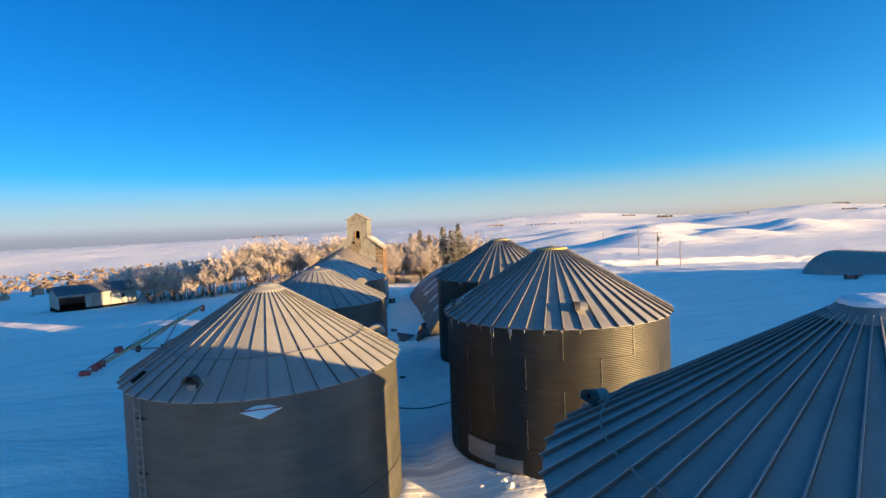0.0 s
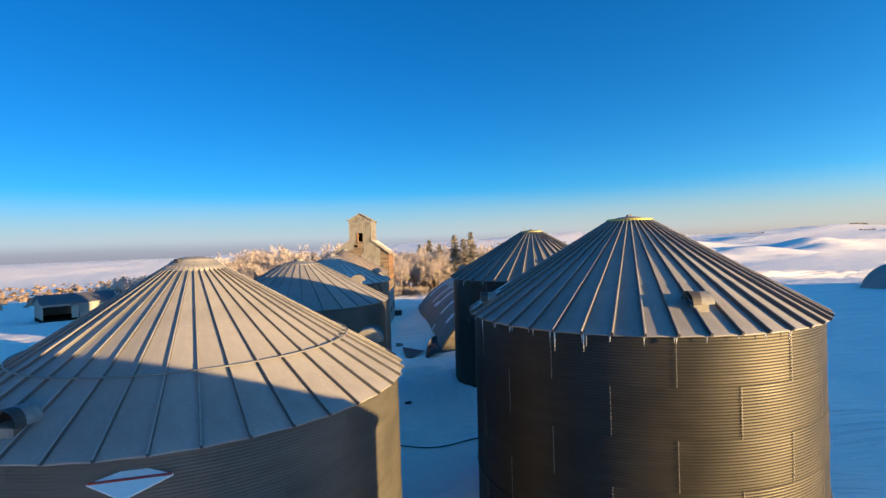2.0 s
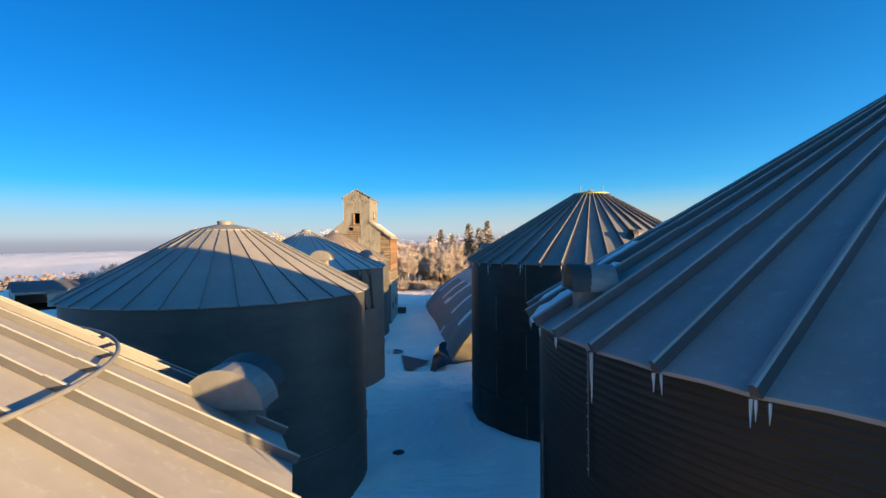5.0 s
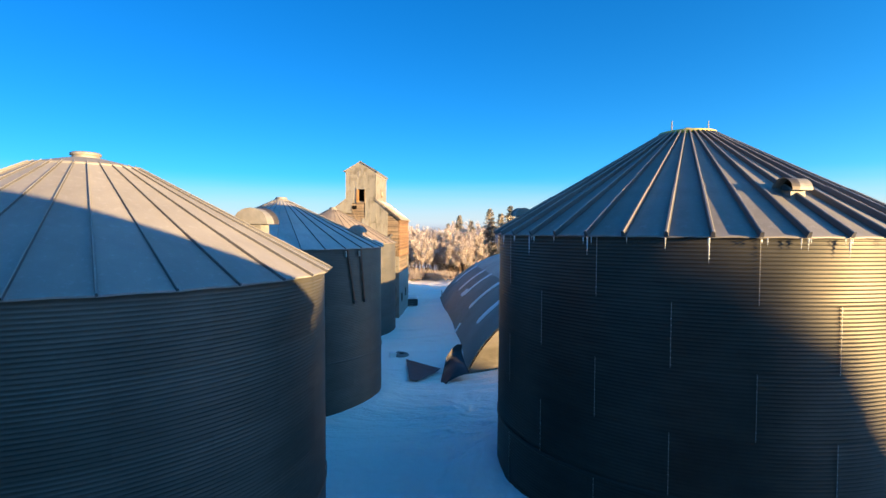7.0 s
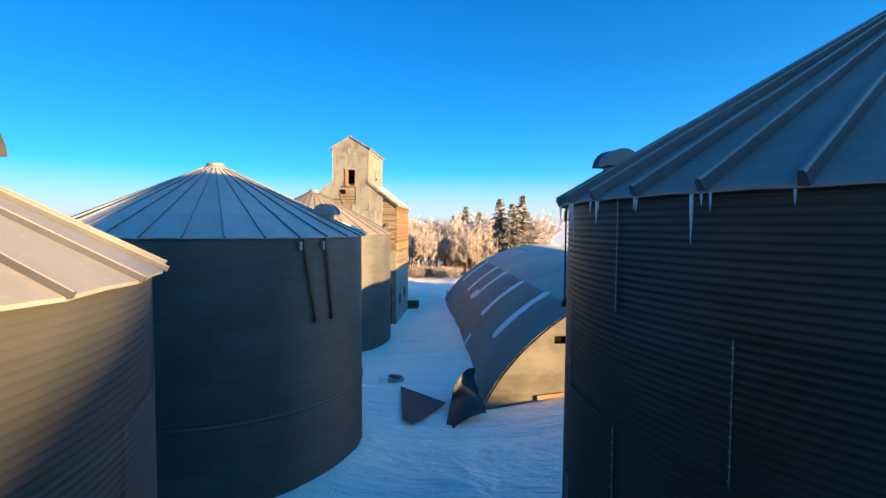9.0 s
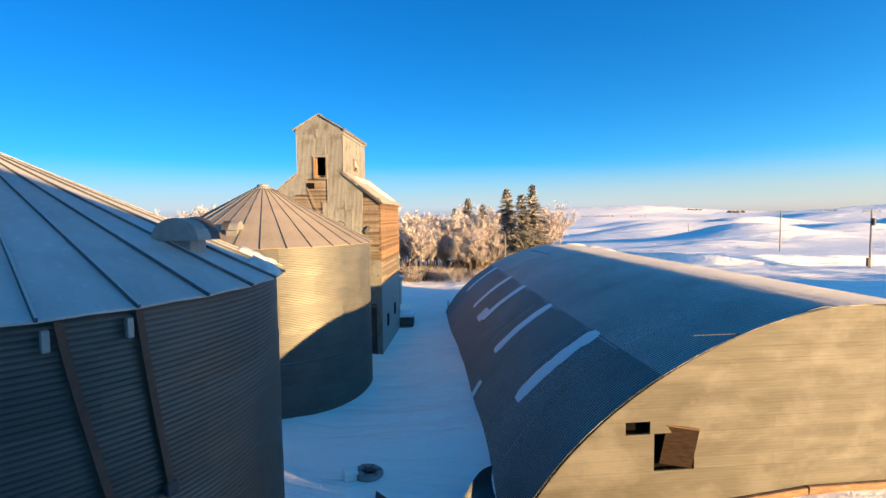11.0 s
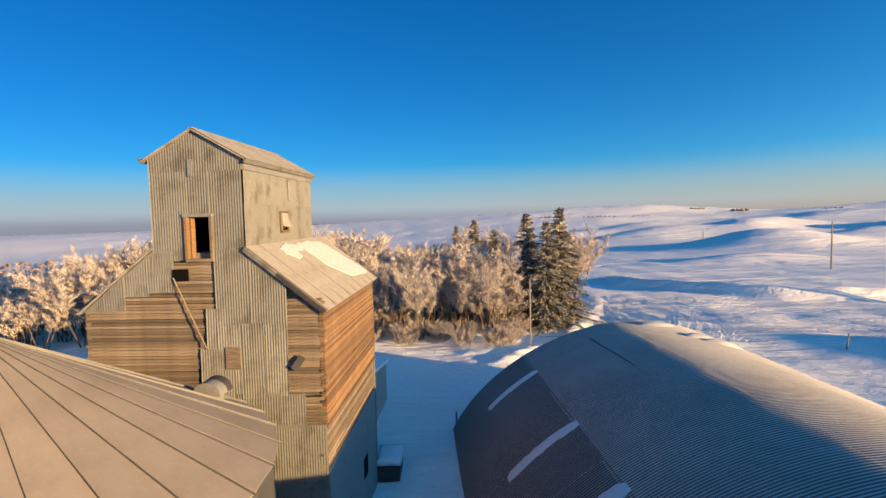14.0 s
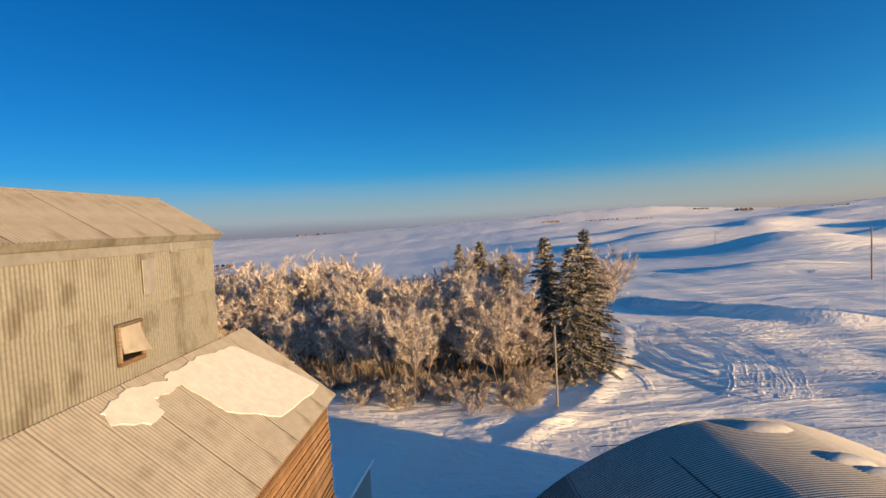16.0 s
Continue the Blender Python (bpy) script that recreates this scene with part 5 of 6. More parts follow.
def tree_meshes(seed, height, stems, twigs_each, width=0.05, reach=1.0, spread=1.0):
    """Stems that fork twice, with sprays of frosted twigs on the outer limbs."""
    rnd = random.Random(seed)
    bv, bf, tv, tf = [], [], [], []

    def grow(p, d, ln, r, depth):
        segs = 3 if depth < 2 else 1
        for s in range(segs):
            q = p + d * ln / segs
            tube(bv, bf, p, q, r, r * 0.78, 4 if depth == 0 else 3)
            r *= 0.78
            d0, p0, p = d, p, q
            d = (d + Vector((rnd.uniform(-1, 1), rnd.uniform(-1, 1), rnd.uniform(-0.2, 0.5))) * 0.22).normalized()
            if depth < 2 and (s > 0 or depth > 0):
                for _ in range(3):
                    side = (d + Vector((rnd.uniform(-1, 1), rnd.uniform(-1, 1), rnd.uniform(-0.15, 0.6))) * 0.9).normalized()
                    grow(p, side, ln * rnd.uniform(0.36, 0.56), r * 0.55, depth + 1)
            if depth >= 1:
                for _ in range(twigs_each if depth == 2 else twigs_each // 2):
                    td = (d0 + Vector((rnd.gauss(0, 1), rnd.gauss(0, 1), rnd.gauss(0.35, 0.7))) * 0.8).normalized()
                    blade(tv, tf, p0.lerp(p, rnd.random()), td, rnd.uniform(0.3, 0.8) * reach * height / 6.6, width * rnd.uniform(0.6, 1.3), rnd)

    for i in range(stems):
        a = 6.283 * i / stems + rnd.uniform(-0.4, 0.4)
        lean = spread * rnd.uniform(0.12, 0.42) if stems > 1 else 0.06
        d = Vector((math.cos(a) * lean, math.sin(a) * lean, 1)).normalized()
        grow(Vector((math.cos(a) * 0.12, math.sin(a) * 0.12, -0.3)), d, height * rnd.uniform(0.55, 0.72), 0.022 * height * 0.5, 0)
    return mesh_of("trunk", bv, bf, BARK), mesh_of("crown", tv, tf, TWIG)


VARIANTS = [tree_meshes(s, 6.6, k, t, 0.032, 0.72) for s, k, t in ((1, 4, 56), (2, 4, 54), (3, 3, 72), (4, 4, 56), (5, 4, 54))]
DEEP = [tree_meshes(s, 6.6, k, t, 0.075, 0.9) for s, k, t in ((6, 4, 17), (7, 4, 16), (8, 3, 22))]
BUSHES = []
for s in (11, 12, 13):
    a, c = tree_meshes(s, 1.9, 9, 9, 0.022, 1.1, 2.6)
    c.materials[0] = BRUSH
    BUSHES.append((a, c))


def plant(name, label, category, meshes, x, y, scale, turn, group, wide=1.0):
    t = thing(name, label, category, pose(x, y, ground_z(x, y) - 0.05, 0, 0, turn) @ Matrix.Diagonal((scale * wide, scale * wide, scale, 1)), group)
    part("trunk", meshes[0], BARK, t)
    part("crown", meshes[1], TWIG, t)


def spruce_meshes(seed, height, radius):
    rnd = random.Random(seed)
    bv, bf, nv, nf = [], [], [], []
    tube(bv, bf, (0, 0, -0.3), (0, 0, height * 0.55), 0.17, 0.09, 7)
    tube(bv, bf, (0, 0, height * 0.55), (0, 0, height), 0.09, 0.012, 5)
    z = 0.5
    while z < height - 0.1:
        f = z / height
        reach = radius * (1 - f) ** 0.85 * rnd.uniform(0.75, 1.1) + 0.12
        n = 6 + int(5 * (1 - f))
        for i in range(n):
            a = rnd.uniform(0, 6.283)
            ln = reach * rnd.uniform(0.7, 1.12)
            out = Vector((math.cos(a), math.sin(a), 0))
            base = Vector((0, 0, z + rnd.uniform(-0.1, 0.1)))
            tip = base + out * ln + Vector((0, 0, -0.22 * ln + 0.28 * f))
            tube(bv, bf, base, tip, 0.025, 0.006, 3)
            m = max(5, int(ln * 22))
            for k in range(m):
                s = (k + 0.6) / m
                p = base.lerp(tip, s)
                w = 0.42 * (1.05 - 0.6 * s)
                for sd in (-1, 1):
                    d = (out * 0.8 + Vector((-out.y, out.x, 0)) * sd * rnd.uniform(0.4, 1.1) + Vector((0, 0, rnd.uniform(-0.6, 0.15)))).normalized()
                    blade(nv, nf, p, d, w * rnd.uniform(0.6, 1.1), 0.12, rnd)
        z += 0.30 * (1 - 0.45 * f)
    for k in range(14):
        blade(nv, nf, Vector((0, 0, height - 0.5 + 0.03 * k)), Vector((rnd.uniform(-1, 1), rnd.uniform(-1, 1), 1.2)).normalized(), 0.25, 0.08, rnd)
    return mesh_of("trunk", bv, bf, BARK), mesh_of("needles", nv, nf, NEEDLE)


def spruces():
    base = [spruce_meshes(31, 9.6, 3.3), spruce_meshes(32, 9.6, 2.9)]
    for x, y, h, k in ((4.0, 105.0, 11.2, 0), (0.9, 104.7, 10.9, 1), (2.5, 102.6, 10.0, 0), (-4.2, 118.0, 10.3, 1), (-7.5, 140.0, 9.8, 0), (-2.0, 112.0, 9.2, 0)):
        s = h / 9.6
        t = thing("spruce_tree", "dark green spruce dusted with frost at the end of the grove", "spruce tree", pose(x, y, ground_z(x, y) - 0.4, 0, 0, 57 * k + 31 * x) @ Matrix.Diagonal((s, s, s, 1)), "spruces of the grove")
        part("trunk", base[k][0], BARK, t)
        part("needles", base[k][1], NEEDLE, t)


spruces()


def grove():
    rnd = random.Random(77)
    # front edge of the belt, from the far left round to the spruces
    edge = ((-88, 136), (-66, 116), (-50, 103), (-38, 99), (-27, 103), (-16, 102.5), (-7, 98.8), (-2, 98.4), (1.6, 106.5))
    n = 0
    for i in range(len(edge) - 1):
        (x0, y0), (x1, y1) = edge[i], edge[i + 1]
        ln = math.hypot(x1 - x0, y1 - y0)
        nx, ny = -(y1 - y0) / ln, (x1 - x0) / ln
        for row in range(8 if x0 > -40 else 4):
            step = (2.3 if x0 > -40 else 3.2) if row < 5 else 4.0
            for k in range(int(ln / step)):
                f = (k + rnd.uniform(0.1, 0.9)) / int(ln / step)
                back = row * 3.0 + rnd.uniform(-1.6, 1.6)
                x, y = x0 + (x1 - x0) * f + nx * back, y0 + (y1 - y0) * f + ny * back
                if math.hypot(x - 2.4, y - 104.3) < 2.8 or x > 4.5:
                    continue
                s = rnd.uniform(0.72, 1.02) * (0.86 if row == 0 else 1.0) * float(np.interp(x, [-60, -42, -20, -8, 0], [1.2, 1.3, 1.32, 1.08, 1.0]))
                plant("frosted_tree", "bare deciduous tree thick with hoarfrost in the shelter belt", "tree", VARIANTS[n % 5] if row < 3 and x > -45 else DEEP[n % 3], x, y, s, rnd.uniform(0, 360), "frosted trees of the grove", rnd.uniform(0.9, 1.2))
                n += 1
    for i in range(84):
        f = i / 83
        x = -36 + 39 * f + rnd.uniform(-1, 1)
        y = np.interp(x, [p[0] for p in edge], [p[1] for p in edge]) - rnd.uniform(-2.0, 3.8)
        plant("frosted_bush", "low brown brush with frosted tips at the grove's edge", "bush", BUSHES[i % 3], x, float(y), rnd.uniform(0.6, 1.15), rnd.uniform(0, 360), "brush along the grove")
    # taller frosted trees behind the spruces
    for x, y, s in ((6.3, 113, 1.2), (7.6, 118, 1.2), (-1.5, 119, 1.3), (-6, 124, 1.3), (4.2, 112, 1.15), (-22, 124, 1.3), (-27, 121, 1.3), (-54, 120, 1.25)):
        plant("frosted_tree", "tall bare tree white with hoarfrost", "tree", VARIANTS[n % 5], x, y, s, 40 * n, "frosted trees of the grove")
        n += 1


grove()


def far_scrub():
    """Scattered far scrub and shelter belts on the valley side, too many to count."""
    rnd = random.Random(5)
    verts, faces = [], []
    def clump(x, y, r, h):
        z = ground_z(x, y) - 0.2
        k = len(verts)
        n = 7
        for i in range(n):
            a = 6.283 * i / n
            q = rnd.uniform(0.7, 1.1) * r
            verts.append((x + q * math.cos(a), y + q * math.sin(a), z))
        for i in range(n):
            a = 6.283 * i / n + 0.3
            q = rnd.uniform(0.6, 1.0) * r
            verts.append((x + q * math.cos(a), y + q * math.sin(a), z + h * rnd.uniform(0.45, 0.8)))
        verts.append((x + rnd.uniform(-0.3, 0.3) * r, y + rnd.uniform(-0.3, 0.3) * r, z + h))
        for i in range(n):
            j = (i + 1) % n
            faces.extend([(k + i, k + j, k + n + j, k + n + i), (k + n + i, k + n + j, k + 2 * n)])
    for _ in range(900):
        a, d = math.radians(rnd.uniform(-62, -24)), rnd.uniform(170, 520)
        s = rnd.uniform(0.7, 2.0)
        clump(-1 + d * math.sin(a), 45 + d * math.cos(a), s, s * rnd.uniform(0.9, 1.5))
    for k in range(260):
        a = math.radians(-20 + 22 * k / 260 + rnd.uniform(-0.15, 0.15))
        d = 1500 + 12 * k + rnd.uniform(-40, 40)
        if rnd.random() < 0.7:
            s = rnd.uniform(3, 8)
            clump(-1 + d * math.sin(a), 45 + d * math.cos(a), s, s * 0.9)
    for _ in range(200):
        a, d = math.radians(rnd.uniform(5, 60)), rnd.uniform(700, 1800)
        if rnd.random() < 0.35:
            s = rnd.uniform(2, 5)
            for q in range(4):
                clump(-1 + d * math.sin(a) + q * 6, 45 + d * math.cos(a), s, s * 0.7)
    ob = new("far_scrub", mesh_of("far_scrub", verts, faces, SCRUB))
    tagged(ob, "scattered frosted scrub and far shelter belts on the snowy slopes", "scrub", kind="stuff")


far_scrub()

# ---- farm things further off ----
def far_shed():
    x, y, a = -75.3, 112.6, 46.0
    z = -3.3
    t = thing("machine_shed", "long low white machine shed with open bay and shaded roof", "shed", pose(x, y, z, 0, 0, a))
    L, D, H = 7.0, 4.5, 2.9
    # near-black floor puts the open bay's shade into its colour
    part("floor", boxed(-L, L, -D, D, -2.5, 0.02), BLACK, t)
    part("back_wall", boxed(-L, L, D - 0.15, D, 0, H), PALE, t)
    for sx in (-1, 1):
        v = [(sx * L, -D, 0), (sx * L, D, 0), (sx * L, D, H), (sx * L, 0, H + 1.4), (sx * L, -D, H)]
        v += [(p[0] - sx * 0.15, p[1], p[2]) for p in v]
        part("end_wall", mesh_of("end_wall", v, [(0, 1, 2, 3, 4), (9, 8, 7, 6, 5), (0, 5, 6, 1), (1, 6, 7, 2), (2, 7, 8, 3), (3, 8, 9, 4), (4, 9, 5, 0)], PALE), PALE, t)
    for x0, x1 in ((-2.4, -1.2), (2.2, L - 0.15)):
        part("front_wall", boxed(x0, x1, -D, -D + 0.15, 0, H), PALE, t)
    part("front_wall", boxed(-L + 0.15, L - 0.15, -D, -D + 0.15, H - 0.5, H - 0.003), PALE, t)
    part("sliding_door", boxed(-1.1, 2.1, -D - 0.08, -D - 0.01, 0, H - 0.45, 0.02), CAP, t)
    part("window", boxed(4.2, 4.9, -D - 0.04, -D + 0.02, 1.2, 2.0, 0.01), GLASS, t)
    for sy in (-1, 1):
        part("roof_slope", mesh_of("roof_slope", [(-L - 0.3, sy * (D + 0.35), H - 0.1), (L + 0.3, sy * (D + 0.35), H - 0.1), (L + 0.3, 0, H + 1.48), (-L - 0.3, 0, H + 1.48), (-L - 0.3, sy * (D + 0.35), H + 0.03), (L + 0.3, sy * (D + 0.35), H + 0.03), (L + 0.3, 0, H + 1.61), (-L - 0.3, 0, H + 1.61)],
             [(0, 1, 2, 3), (7, 6, 5, 4), (0, 4, 5, 1), (1, 5, 6, 2), (2, 6, 7, 3), (3, 7, 4, 0)], SLATE), SLATE, t)


far_shed()


def auger():
    p0, p1 = Vector((-28.9, 43.6, 0.55)), Vector((-27.9, 60.5, 2.7))
    d = (p1 - p0).normalized()
    t = thing("grain_auger", "long ochre grain auger with red wheels and intake on the snow", "grain auger", pose(0, 0, -0.3))
    bm = bmesh.new()
    bar(bm, p0, p1, 0.17, 0.17, 12)
    part("tube", bm, OCHRE, t, "long faded ochre tube")
    # intake end: open red cage, swivel arm and skid
    bm = bmesh.new()
    for k in range(4):
        a = k * math.pi / 2
        off = Vector((0.22 * math.cos(a), 0, 0.22 * math.sin(a)))
        bar(bm, p0 + off - d * 0.9, p0 + off + d * 0.5, 0.03, 0.03, 6)
    for f in (-0.9, -0.4, 0.1):
        box(bm, p0.x - 0.26, p0.x + 0.26, p0.y + f - 0.03, p0.y + f + 0.03, p0.z - 0.26 + 0.1 * f, p0.z + 0.26 + 0.1 * f)
    part("intake_cage", bm, RED, t, "red intake cage")
    bm = bmesh.new()
    box(bm, -0.55, 0.25, -0.3, 0.3, -0.3, 0.12, 0.08)
    part("hopper", bm, RED, t, "red swing hopper", Matrix.Translation(p0 - d * 0.8) @ pose(-0.5, -0.2, -0.25, 0, 6, 25))
    bm = bmesh.new()
    bar(bm, p0 + Vector((-0.6, -0.9, -0.1)), p0.lerp(p1, 0.14) + Vector((0, 0, 0.45)), 0.06, 0.06, 8)
    part("swing_arm", bm, RED, t)
    part("drive_box", boxed(-0.22, 0.22, -0.35, 0.35, -0.2, 0.28, 0.05), RED, t, "", Matrix.Translation(p0.lerp(p1, 0.13)) @ pose(0, 0, 0.42))
    bm = bmesh.new()
    bar(bm, p0.lerp(p1, 0.15) + Vector((0.12, 0, 0.25)), p0.lerp(p1, 0.97) + Vector((0.12, 0, 0.24)), 0.03, 0.03, 6)
    part("drive_shaft", bm, DARK, t, "dark drive shaft along the tube")
    part("spout", boxed(-0.2, 0.2, -0.2, 0.25, -0.5, 0.2, 0.04), RED, t, "", Matrix.Translation(p1))
    # wheeled undercarriage with braced legs
    foot = p0.lerp(p1, 0.40) + Vector((0, 0, -1.25))
    for sx in (-1, 1):
        bm = bmesh.new()
        bar(bm, foot + Vector((sx * 1.1, 0, 0.1)), p0.lerp(p1, 0.70), 0.05, 0.05, 6)
        part("leg", bm, RED, t)
        bm = bmesh.new()
        bar(bm, foot + Vector((sx * 1.1, 0, 0.1)), p0.lerp(p1, 0.22) + Vector((0, 0, -0.1)), 0.045, 0.045, 6)
        part("brace", bm, RED, t)
        w = part("wheel", lathe([(0.12, -0.09), (0.34, -0.1), (0.36, 0), (0.34, 0.1), (0.12, 0.09)], 18, DARK, "tyre"), DARK, t, "black rubber tyre", Matrix.Translation(foot + Vector((sx * 1.2, 0, 0.15))) @ pose(0, 0, 0, 0, 90, 0))
        part("rim", lathe([(0.001, -0.06), (0.12, -0.07), (0.13, 0.07), (0.001, 0.06)], 12, RED, "rim"), RED, w)
    bm = bmesh.new()
    bar(bm, foot + Vector((-1.2, 0, 0.12)), foot + Vector((1.2, 0, 0.12)), 0.05, 0.05, 6)
    part("axle", bm, RED, t)
    # truss rods over the tube on short posts
    bm = bmesh.new()
    top = [p0.lerp(p1, f) + Vector((0, 0, h)) for f, h in ((0.2, 0.2), (0.4, 0.75), (0.7, 0.75), (0.95, 0.2))]
    for a, c in zip(top, top[1:]):
        bar(bm, a, c, 0.022, 0.022, 5)
    for f in (0.4, 0.7):
        bar(bm, p0.lerp(p1, f), p0.lerp(p1, f) + Vector((0, 0, 0.75)), 0.03, 0.03, 5)
    part("truss_rods", bm, DARK, t)


auger()


FAR_ARCH = (63.11, 69.23, 0.45, 0, 0, -165.1)


def far_arch():
    t = thing("arched_building", "far round-roofed steel storage building in blue shade", "storage building", pose(*FAR_ARCH))
    W, H, L = 7.1, 4.1, 9.5
    pitch = 0.5
    n, k = int(2 * L / pitch * 3), 26
    verts, faces = [], []
    for i in range(n + 1):
        s = -L + 2 * L * i / n
        w = 0.05 * math.cos(2 * math.pi * s / pitch)
        for j in range(k + 1):
            a = math.pi * j / k
            verts.append((-(W + w) * math.cos(a), s, (H + w) * math.sin(a)))
    for i in range(n):
        faces += [(i * (k + 1) + j, (i + 1) * (k + 1) + j, (i + 1) * (k + 1) + j + 1, i * (k + 1) + j + 1) for j in range(k)]
    part("roof", mesh_of("roof", verts, faces, ARCH, True), ARCH, t)
    for s in (-L + 0.1, L - 0.1):
        ring = [(-(W - 0.05) * math.cos(math.pi * j / 20), s, (H - 0.05) * math.sin(math.pi * j / 20)) for j in range(21)]
        ring += [(p[0], s + (0.1 if s < 0 else -0.1), p[2]) for p in ring]
        part("end_wall", mesh_of("end_wall", ring, [tuple(range(21)), tuple(range(41, 20, -1))] + [(j, j + 21, j + 22, j + 1) for j in range(20)], ARCH), ARCH, t)


far_arch()


def red_implement():
    x, y = 53.5, 66.5
    t = thing("implement", "small red farm implement half buried in snow", "farm implement", pose(x, y, ground_z(x, y) - 0.05, 0, 0, 30))
    part("frame", boxed(-1.4, 1.4, -0.5, 0.5, 0.25, 0.45, 0.04), RED, t)
    bm = bmesh.new()
    bar(bm, (1.3, 0, 0.35), (2.4, 0, 0.2), 0.06, 0.05, 6)
    part("hitch", bm, DARK, t)
    for sy in (-0.6, 0.6):
        part("wheel", lathe([(0.001, -0.08), (0.3, -0.09), (0.33, 0), (0.3, 0.09), (0.001, 0.08)], 16, DARK, "wheel"), DARK, t, "", pose(-0.5, sy, 0.3, 90, 0, 0))


red_implement()


def utility_pole(x, y, h, r=0.13, arm=False, lamp=False, can=False, lean=0.0, label="weathered wooden utility pole standing in the snow"):
    z = ground_z(x, y)
    t = thing("utility_pole", label, "utility pole", pose(x, y, z, 0, lean, 0), "poles round the yard")
    bm = bmesh.new()
    bar(bm, (0, 0, -0.5), (0, 0, h), r, r * 0.7, 9)
    part("post", bm, POLE, t)
    if arm:
        part("crossarm", boxed(-1.1, 1.1, -0.06, 0.06, h - 0.35, h - 0.22, 0.01), POLE, t)
        for k in (-0.9, 0.0, 0.9):
            bm = bmesh.new()
            bar(bm, (k, 0, h - 0.22), (k, 0, h - 0.05), 0.04, 0.03, 6)
            part("insulator", bm, CAP, t)
    if can:
        bm = bmesh.new()
        bar(bm, (0.05, -0.32, h - 2.0), (0.05, -0.32, h - 1.1), 0.22, 0.22, 12)
        part("transformer", bm, DARK, t, "dark drum transformer")
        part("meter_box", boxed(-0.45, -0.1, -0.3, 0.05, 0.2, 1.3, 0.02), DARK, t)
    if lamp:
        bm = bmesh.new()
        bar(bm, (0, 0, h - 0.1), (0.25, -0.1, h + 0.05), 0.025, 0.025, 6)
        l = part("lamp_arm", bm, CAP, t)
        bm = bmesh.new()
        bmesh.ops.create_uvsphere(bm, u_segments=10, v_segments=6, radius=0.14, matrix=pose(0.3, -0.12, h + 0.02) @ Matrix.Diagonal((1, 1, 0.7, 1)))
        part("lamp_head", bm, CAP, l, "", None, True)


utility_pole(0.37, 96.2, 5.3, 0.07, lamp=True, label="slender grey yard lamp post by the grove")
utility_pole(59.8, 154.6, 8.7, 0.15)
utility_pole(46.8, 110.5, 7.4, 0.14, arm=True, can=True, label="weathered utility pole with crossarm and dark transformer")
utility_pole(50.8, 108.7, 5.6, 0.11)
utility_pole(91.0, 286.0, 6.5, 0.16)
utility_pole(22.8, 94.6, 1.15, 0.08, lean=6, label="short leaning dark fence post in the snow")
utility_pole(-4.68, 80.9, 0.7, 0.06, label="thin dark stake beside the arched building")


# ---- scraps between the bins ----
def scrap_plate():
    x, y = -3.6, 52.4
    z = ground_z(x, y)
    bm = bmesh.new()
    pts = ((-1.25, 2.2), (0.85, 0.2), (0.62, -0.3), (0.25, -0.52), (-0.1, -0.35), (-0.28, -0.8), (-0.2, -1.75), (-0.62, -1.3))
    lo = [bm.verts.new((a, b, 0.12 + 0.10 * (a + 0.3) ** 2)) for a, b in pts]
    hi = [bm.verts.new((v.co.x, v.co.y, v.co.z + 0.02)) for v in lo]
    bm.faces.new(lo[::-1])
    bm.faces.new(hi)
    for i in range(len(pts)):
        j = (i + 1) % len(pts)
        bm.faces.new((lo[i], lo[j], hi[j], hi[i]))
    bmesh.ops.triangulate(bm, faces=bm.faces[:])
    ob = new("scrap_sheet", bm_mesh("scrap_sheet", bm, SCRAP))
    ob.matrix_basis = pose(x, y, z, 0, 0, 0)
    tagged(ob, "torn bent sheet of dark steel lying in the snow", "scrap metal")


scrap_plate()


def curled_sheet():
    """A wall sheet peeled off the foot of the arched building, bellied outwards with a rolled upper lip."""
    rnd = random.Random(3)
    top0, top1 = Vector((-1.75, 54.3, 0.30)), Vector((-1.2, 51.5, -0.25))
    low0, low1 = Vector((-2.55, 53.0, -0.10)), Vector((-2.65, 50.6, -0.72))
    n, k, verts, faces = 12, 10, [], []
    for off in (0.0, -0.02):
        for i in range(n + 1):
            u = i / n
            for j in range(k + 1):
                v = j / k
                p = (top0.lerp(top1, u)).lerp(low0.lerp(low1, u), v)
                lip = 0.34 * max(0.0, 1 - u / 0.16) ** 2
                ragged = 0.06 * noise.noise(Vector((u * 6, v * 5, 1.0))) * (v > 0.8 or u > 0.9)
                p += Vector((0.25 * lip, -0.2 * lip, 0.2 * math.sin(math.pi * min(1, v * 1.05)) + lip + ragged + off))
                p.z += 0.05 * math.sin(u * 9 + v * 3)
                verts.append(p)
    w, m = k + 1, (n + 1) * (k + 1)
    for i in range(n):
        for j in range(k):
            f = (i * w + j, i * w + j + 1, (i + 1) * w + j + 1, (i + 1) * w + j)
            faces += [f, tuple(m + q for q in f[::-1])]
        for j in (0, k):
            a, b = i * w + j, (i + 1) * w + j
            faces.append((a, m + a, m + b, b))
    for i in (0, n):
        faces += [(i * w + j, i * w + j + 1, m + i * w + j + 1, m + i * w + j) for j in range(k)]
    ob = new("scrap_sheet", mesh_of("scrap_sheet", verts, faces, SCRAP, True))
    tagged(ob, "bent sheet of steel torn off the arched building's corner", "scrap metal")


curled_sheet()


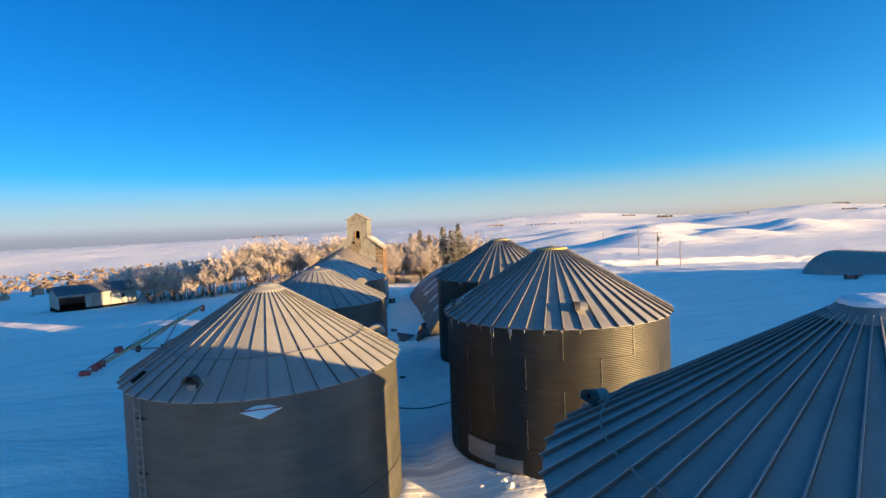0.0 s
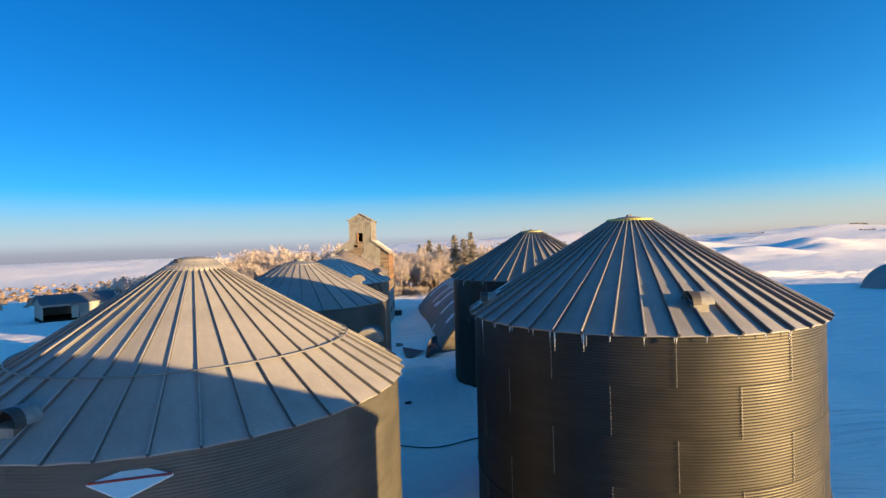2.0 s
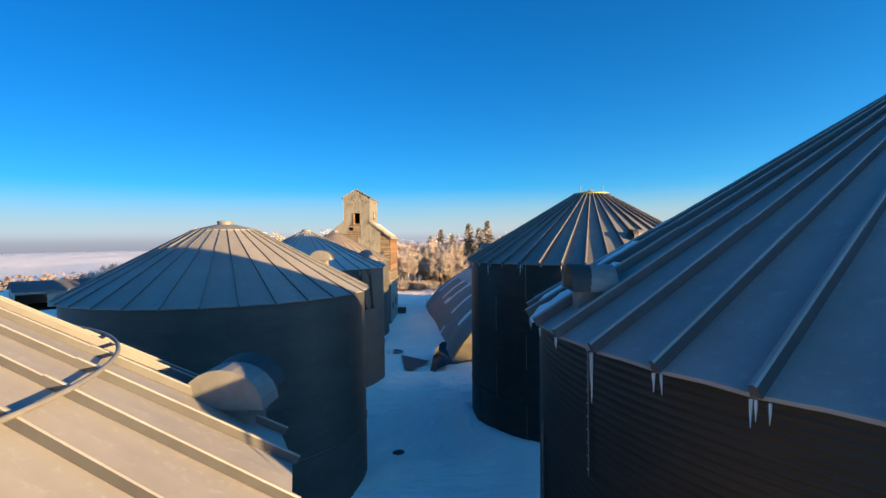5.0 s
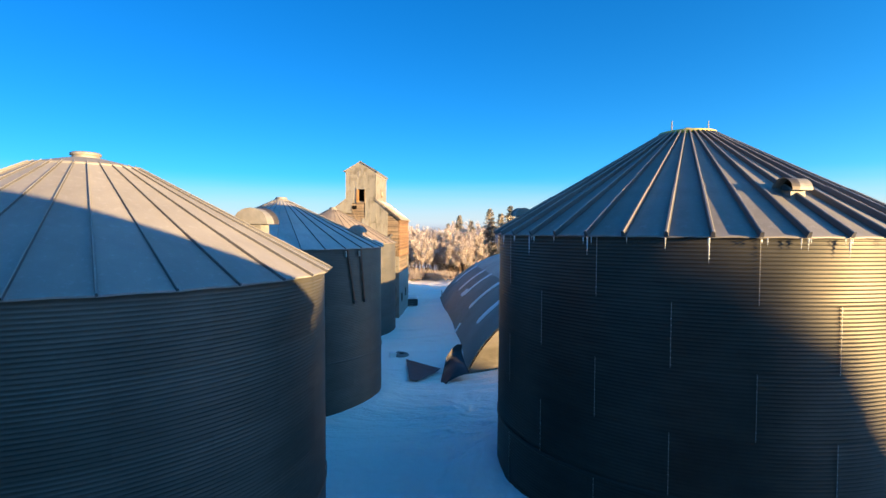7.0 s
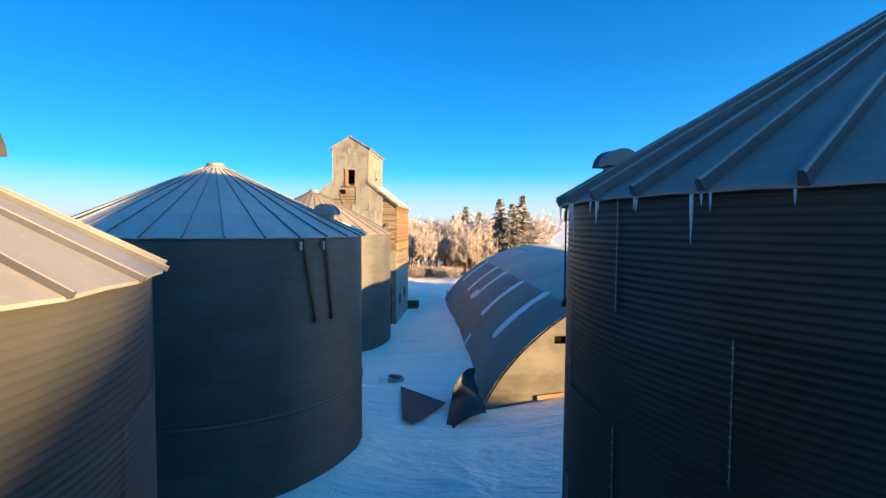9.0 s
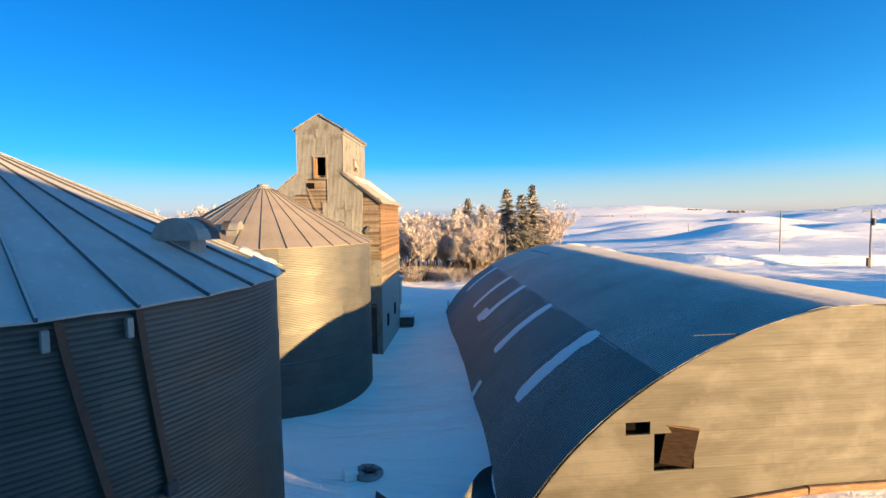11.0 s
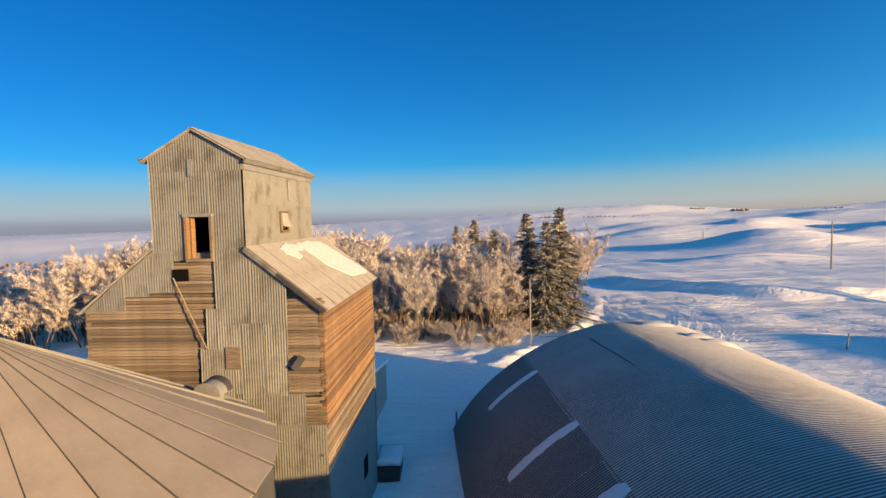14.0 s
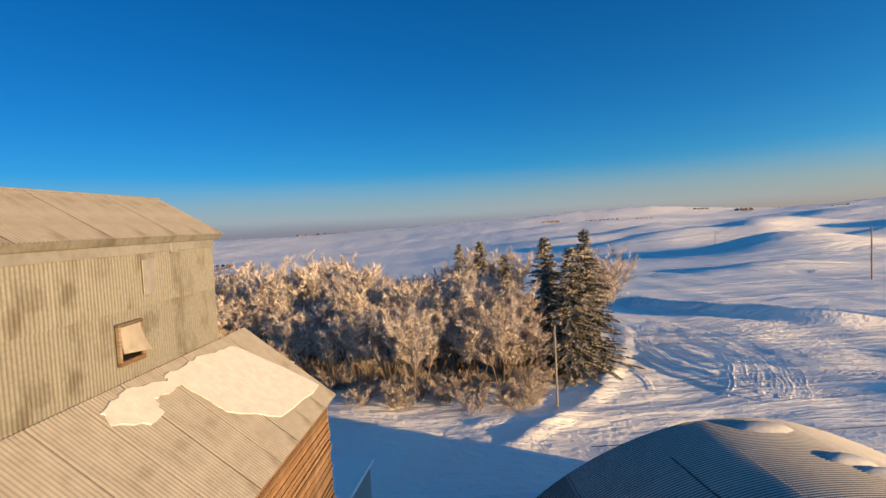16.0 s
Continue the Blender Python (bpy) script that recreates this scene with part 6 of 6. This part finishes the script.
def buried_fan():
    x, y = -5.27, 55.5
    z = ground_z(x, y)
    t = thing("aeration_fan", "small round aeration fan half sunk in a snow hollow", "fan", pose(x, y, z - 0.17, 4, 6, 20))
    part("housing", lathe([(0.30, 0), (0.42, 0.02), (0.42, 0.30), (0.36, 0.34), (0.22, 0.34), (0.20, 0.26)], 24, CAP, "housing"), CAP, t, "round grey steel housing")
    bm = bmesh.new()
    bar(bm, (0, 0, 0.1), (0, 0, 0.36), 0.13, 0.12, 12)
    part("motor", bm, DARK, t, "dark motor")
    part("duct", boxed(-0.72, -0.32, -0.2, 0.2, 0.02, 0.36, 0.03), WHITE, t, "pale sheet-steel duct box")
    for a in (0, 60, 120):
        part("guard_bar", boxed(-0.36, 0.36, -0.012, 0.012, 0.335, 0.355), DARK, t, "", pose(0, 0, 0, 0, 0, a))


buried_fan()


def yard_cable():
    cu = bpy.data.curves.new("cable", "CURVE")
    cu.dimensions, cu.bevel_depth, cu.bevel_resolution = "3D", 0.03, 2
    sp = cu.splines.new("POLY")
    pts = [(-3.8 + 0.3 * i, 31.2 - 0.75 * math.sin(i * 0.19) ** 2 - 0.02 * i) for i in range(18)]
    sp.points.add(len(pts) - 1)
    for p, (x, y) in zip(sp.points, pts):
        p.co = (x, y, ground_z(x, y) + 0.05, 1)
    cu.materials.append(DARK)
    ob = new("cable", cu)
    tagged(ob, "dark power cable lying across the snow between bins", "cable")


yard_cable()


def lump(x, y, s, mat, label, name, category):
    bm = bmesh.new()
    bmesh.ops.create_icosphere(bm, subdivisions=2, radius=1)
    for v in bm.verts:
        v.co *= 1 + 0.35 * noise.noise(v.co * 1.7 + Vector((x, y, 0)))
        v.co = Vector((v.co.x * s, v.co.y * s * 0.7, v.co.z * s * 0.5))
    ob = new(name, bm_mesh(name, bm, mat))
    ob.location = (x, y, ground_z(x, y) + 0.1 * s)
    tagged(ob, label, category)


lump(-3.0, 37.1, 0.22, DARK, "small dark stone poking through trodden snow", "stone", "stone")
rnd = random.Random(9)
for k in range(26):
    x, y = rnd.uniform(0.6, 3.2), rnd.uniform(15.5, 21.0)
    if math.hypot(x - 5.32, y - 24.35) > 5.4 and math.hypot(x - 6.45, y - 7.7) > 5.5:
        lump(x, y, rnd.uniform(0.1, 0.34), SNOW, "broken chunk of snow fallen from a bin roof", "snow_chunk", "snow")
for k in range(60):
    x = rnd.uniform(15, 44)
    y = float(bank_line(x)) + rnd.uniform(4.0, 8.0)
    if x > 16:
        lump(x, y, rnd.uniform(0.08, 0.3), SNOW, "ploughed chunk of snow along the bank", "snow_chunk", "snow")


def tyre_tracks():
    """Crossing wheel tracks pressed up into low ridges over the yard, too many to count."""
    rnd = random.Random(21)
    verts, faces = [], []
    prof = ((-0.28, -0.02), (-0.16, 0.045), (-0.09, -0.02), (0.09, -0.02), (0.16, 0.045), (0.28, -0.02))

    def clear(x, y):
        return 5.5 < x < 48 and 96 < y < float(bank_line(x)) - 3 and x > np.interp(y, [90, 98.6, 106, 116, 124], [2, 4.4, 7.6, 10.9, 11.5])

    def track(pts, rise):
        seed, run = rnd.uniform(0, 50), None
        for i in range(1, len(pts) - 1):
            (x, y), (xa, ya), (xb, yb) = pts[i], pts[i - 1], pts[i + 1]
            if not clear(x, y):
                run = None
                continue
            d = Vector((yb - ya, xa - xb)).normalized()
            h = rise * (0.75 + 0.7 * noise.noise(Vector((x * 0.6, y * 0.6, seed)))) * min(1.0, 0.12 * i, 0.12 * (len(pts) - 1 - i))
            z = ground_z(x, y) + ripple(x, y) + 0.025
            k = len(verts)
            verts.extend((x + d.x * u, y + d.y * u, z + v * h - (0.03 if abs(u) > 0.2 else 0)) for u, v in prof)
            if run is not None:
                faces.extend((run + j, run + j + 1, k + j + 1, k + j) for j in range(5))
            run = k

    # sweeps that turn round the spruces and out over the yard: start, bend, end, spread across
    for p0, p1, p2, spread in (((12.8, 121), (6.5, 99), (22, 95), 4.2), ((15, 120), (10, 102), (30, 99), 5.0), ((15, 121), (21, 109), (14, 97), 4.0), ((13, 121), (25, 117), (42, 106), 5.0), ((12, 116), (20, 104), (40, 101), 4.0)):
        for i in range(9):
            off = spread * (i / 8 - 0.4) + rnd.uniform(-0.25, 0.25)
            skew, bow = rnd.uniform(-0.8, 0.8), rnd.uniform(-1.0, 1.0)
            pts = []
            for j in range(70):
                t = j / 69
                a, b, c = (1 - t) ** 2, 2 * t * (1 - t), t * t
                x = a * p0[0] + b * (p1[0] + bow) + c * (p2[0] + skew)
                y = a * p0[1] + b * p1[1] + c * (p2[1] + skew)
                tx, ty = 2 * (1 - t) * (p1[0] - p0[0]) + 2 * t * (p2[0] - p1[0]), 2 * (1 - t) * (p1[1] - p0[1]) + 2 * t * (p2[1] - p1[1])
                ln = math.hypot(tx, ty)
                pts.append((x + ty / ln * off + 0.1 * math.sin(j * 0.5 + i), y - tx / ln * off))
            track(pts, rnd.uniform(0.35, 0.8))
    # stray turns crossing them
    for k in range(16):
        r = rnd.uniform(8, 40)
        cx, cy = rnd.uniform(-6, 26), rnd.uniform(104, 118) - r * rnd.choice((1, 1, 0.9))
        a0, span = rnd.uniform(-0.5, 0.2), rnd.uniform(12, 30) / r
        n = int(span * r / 0.5)
        for side in (-0.85, 0.85):
            track([(cx + (r + side) * math.sin(a0 + span * i / n), cy + (r + side) * math.cos(a0 + span * i / n)) for i in range(n + 1)], rnd.uniform(0.3, 0.6))
    ob = new("tyre_tracks", mesh_of("tyre_tracks", verts, faces, SNOW, True))
    tagged(ob, "crossing wheel tracks pressed into the snowy yard", "tyre tracks", kind="stuff")


tyre_tracks()
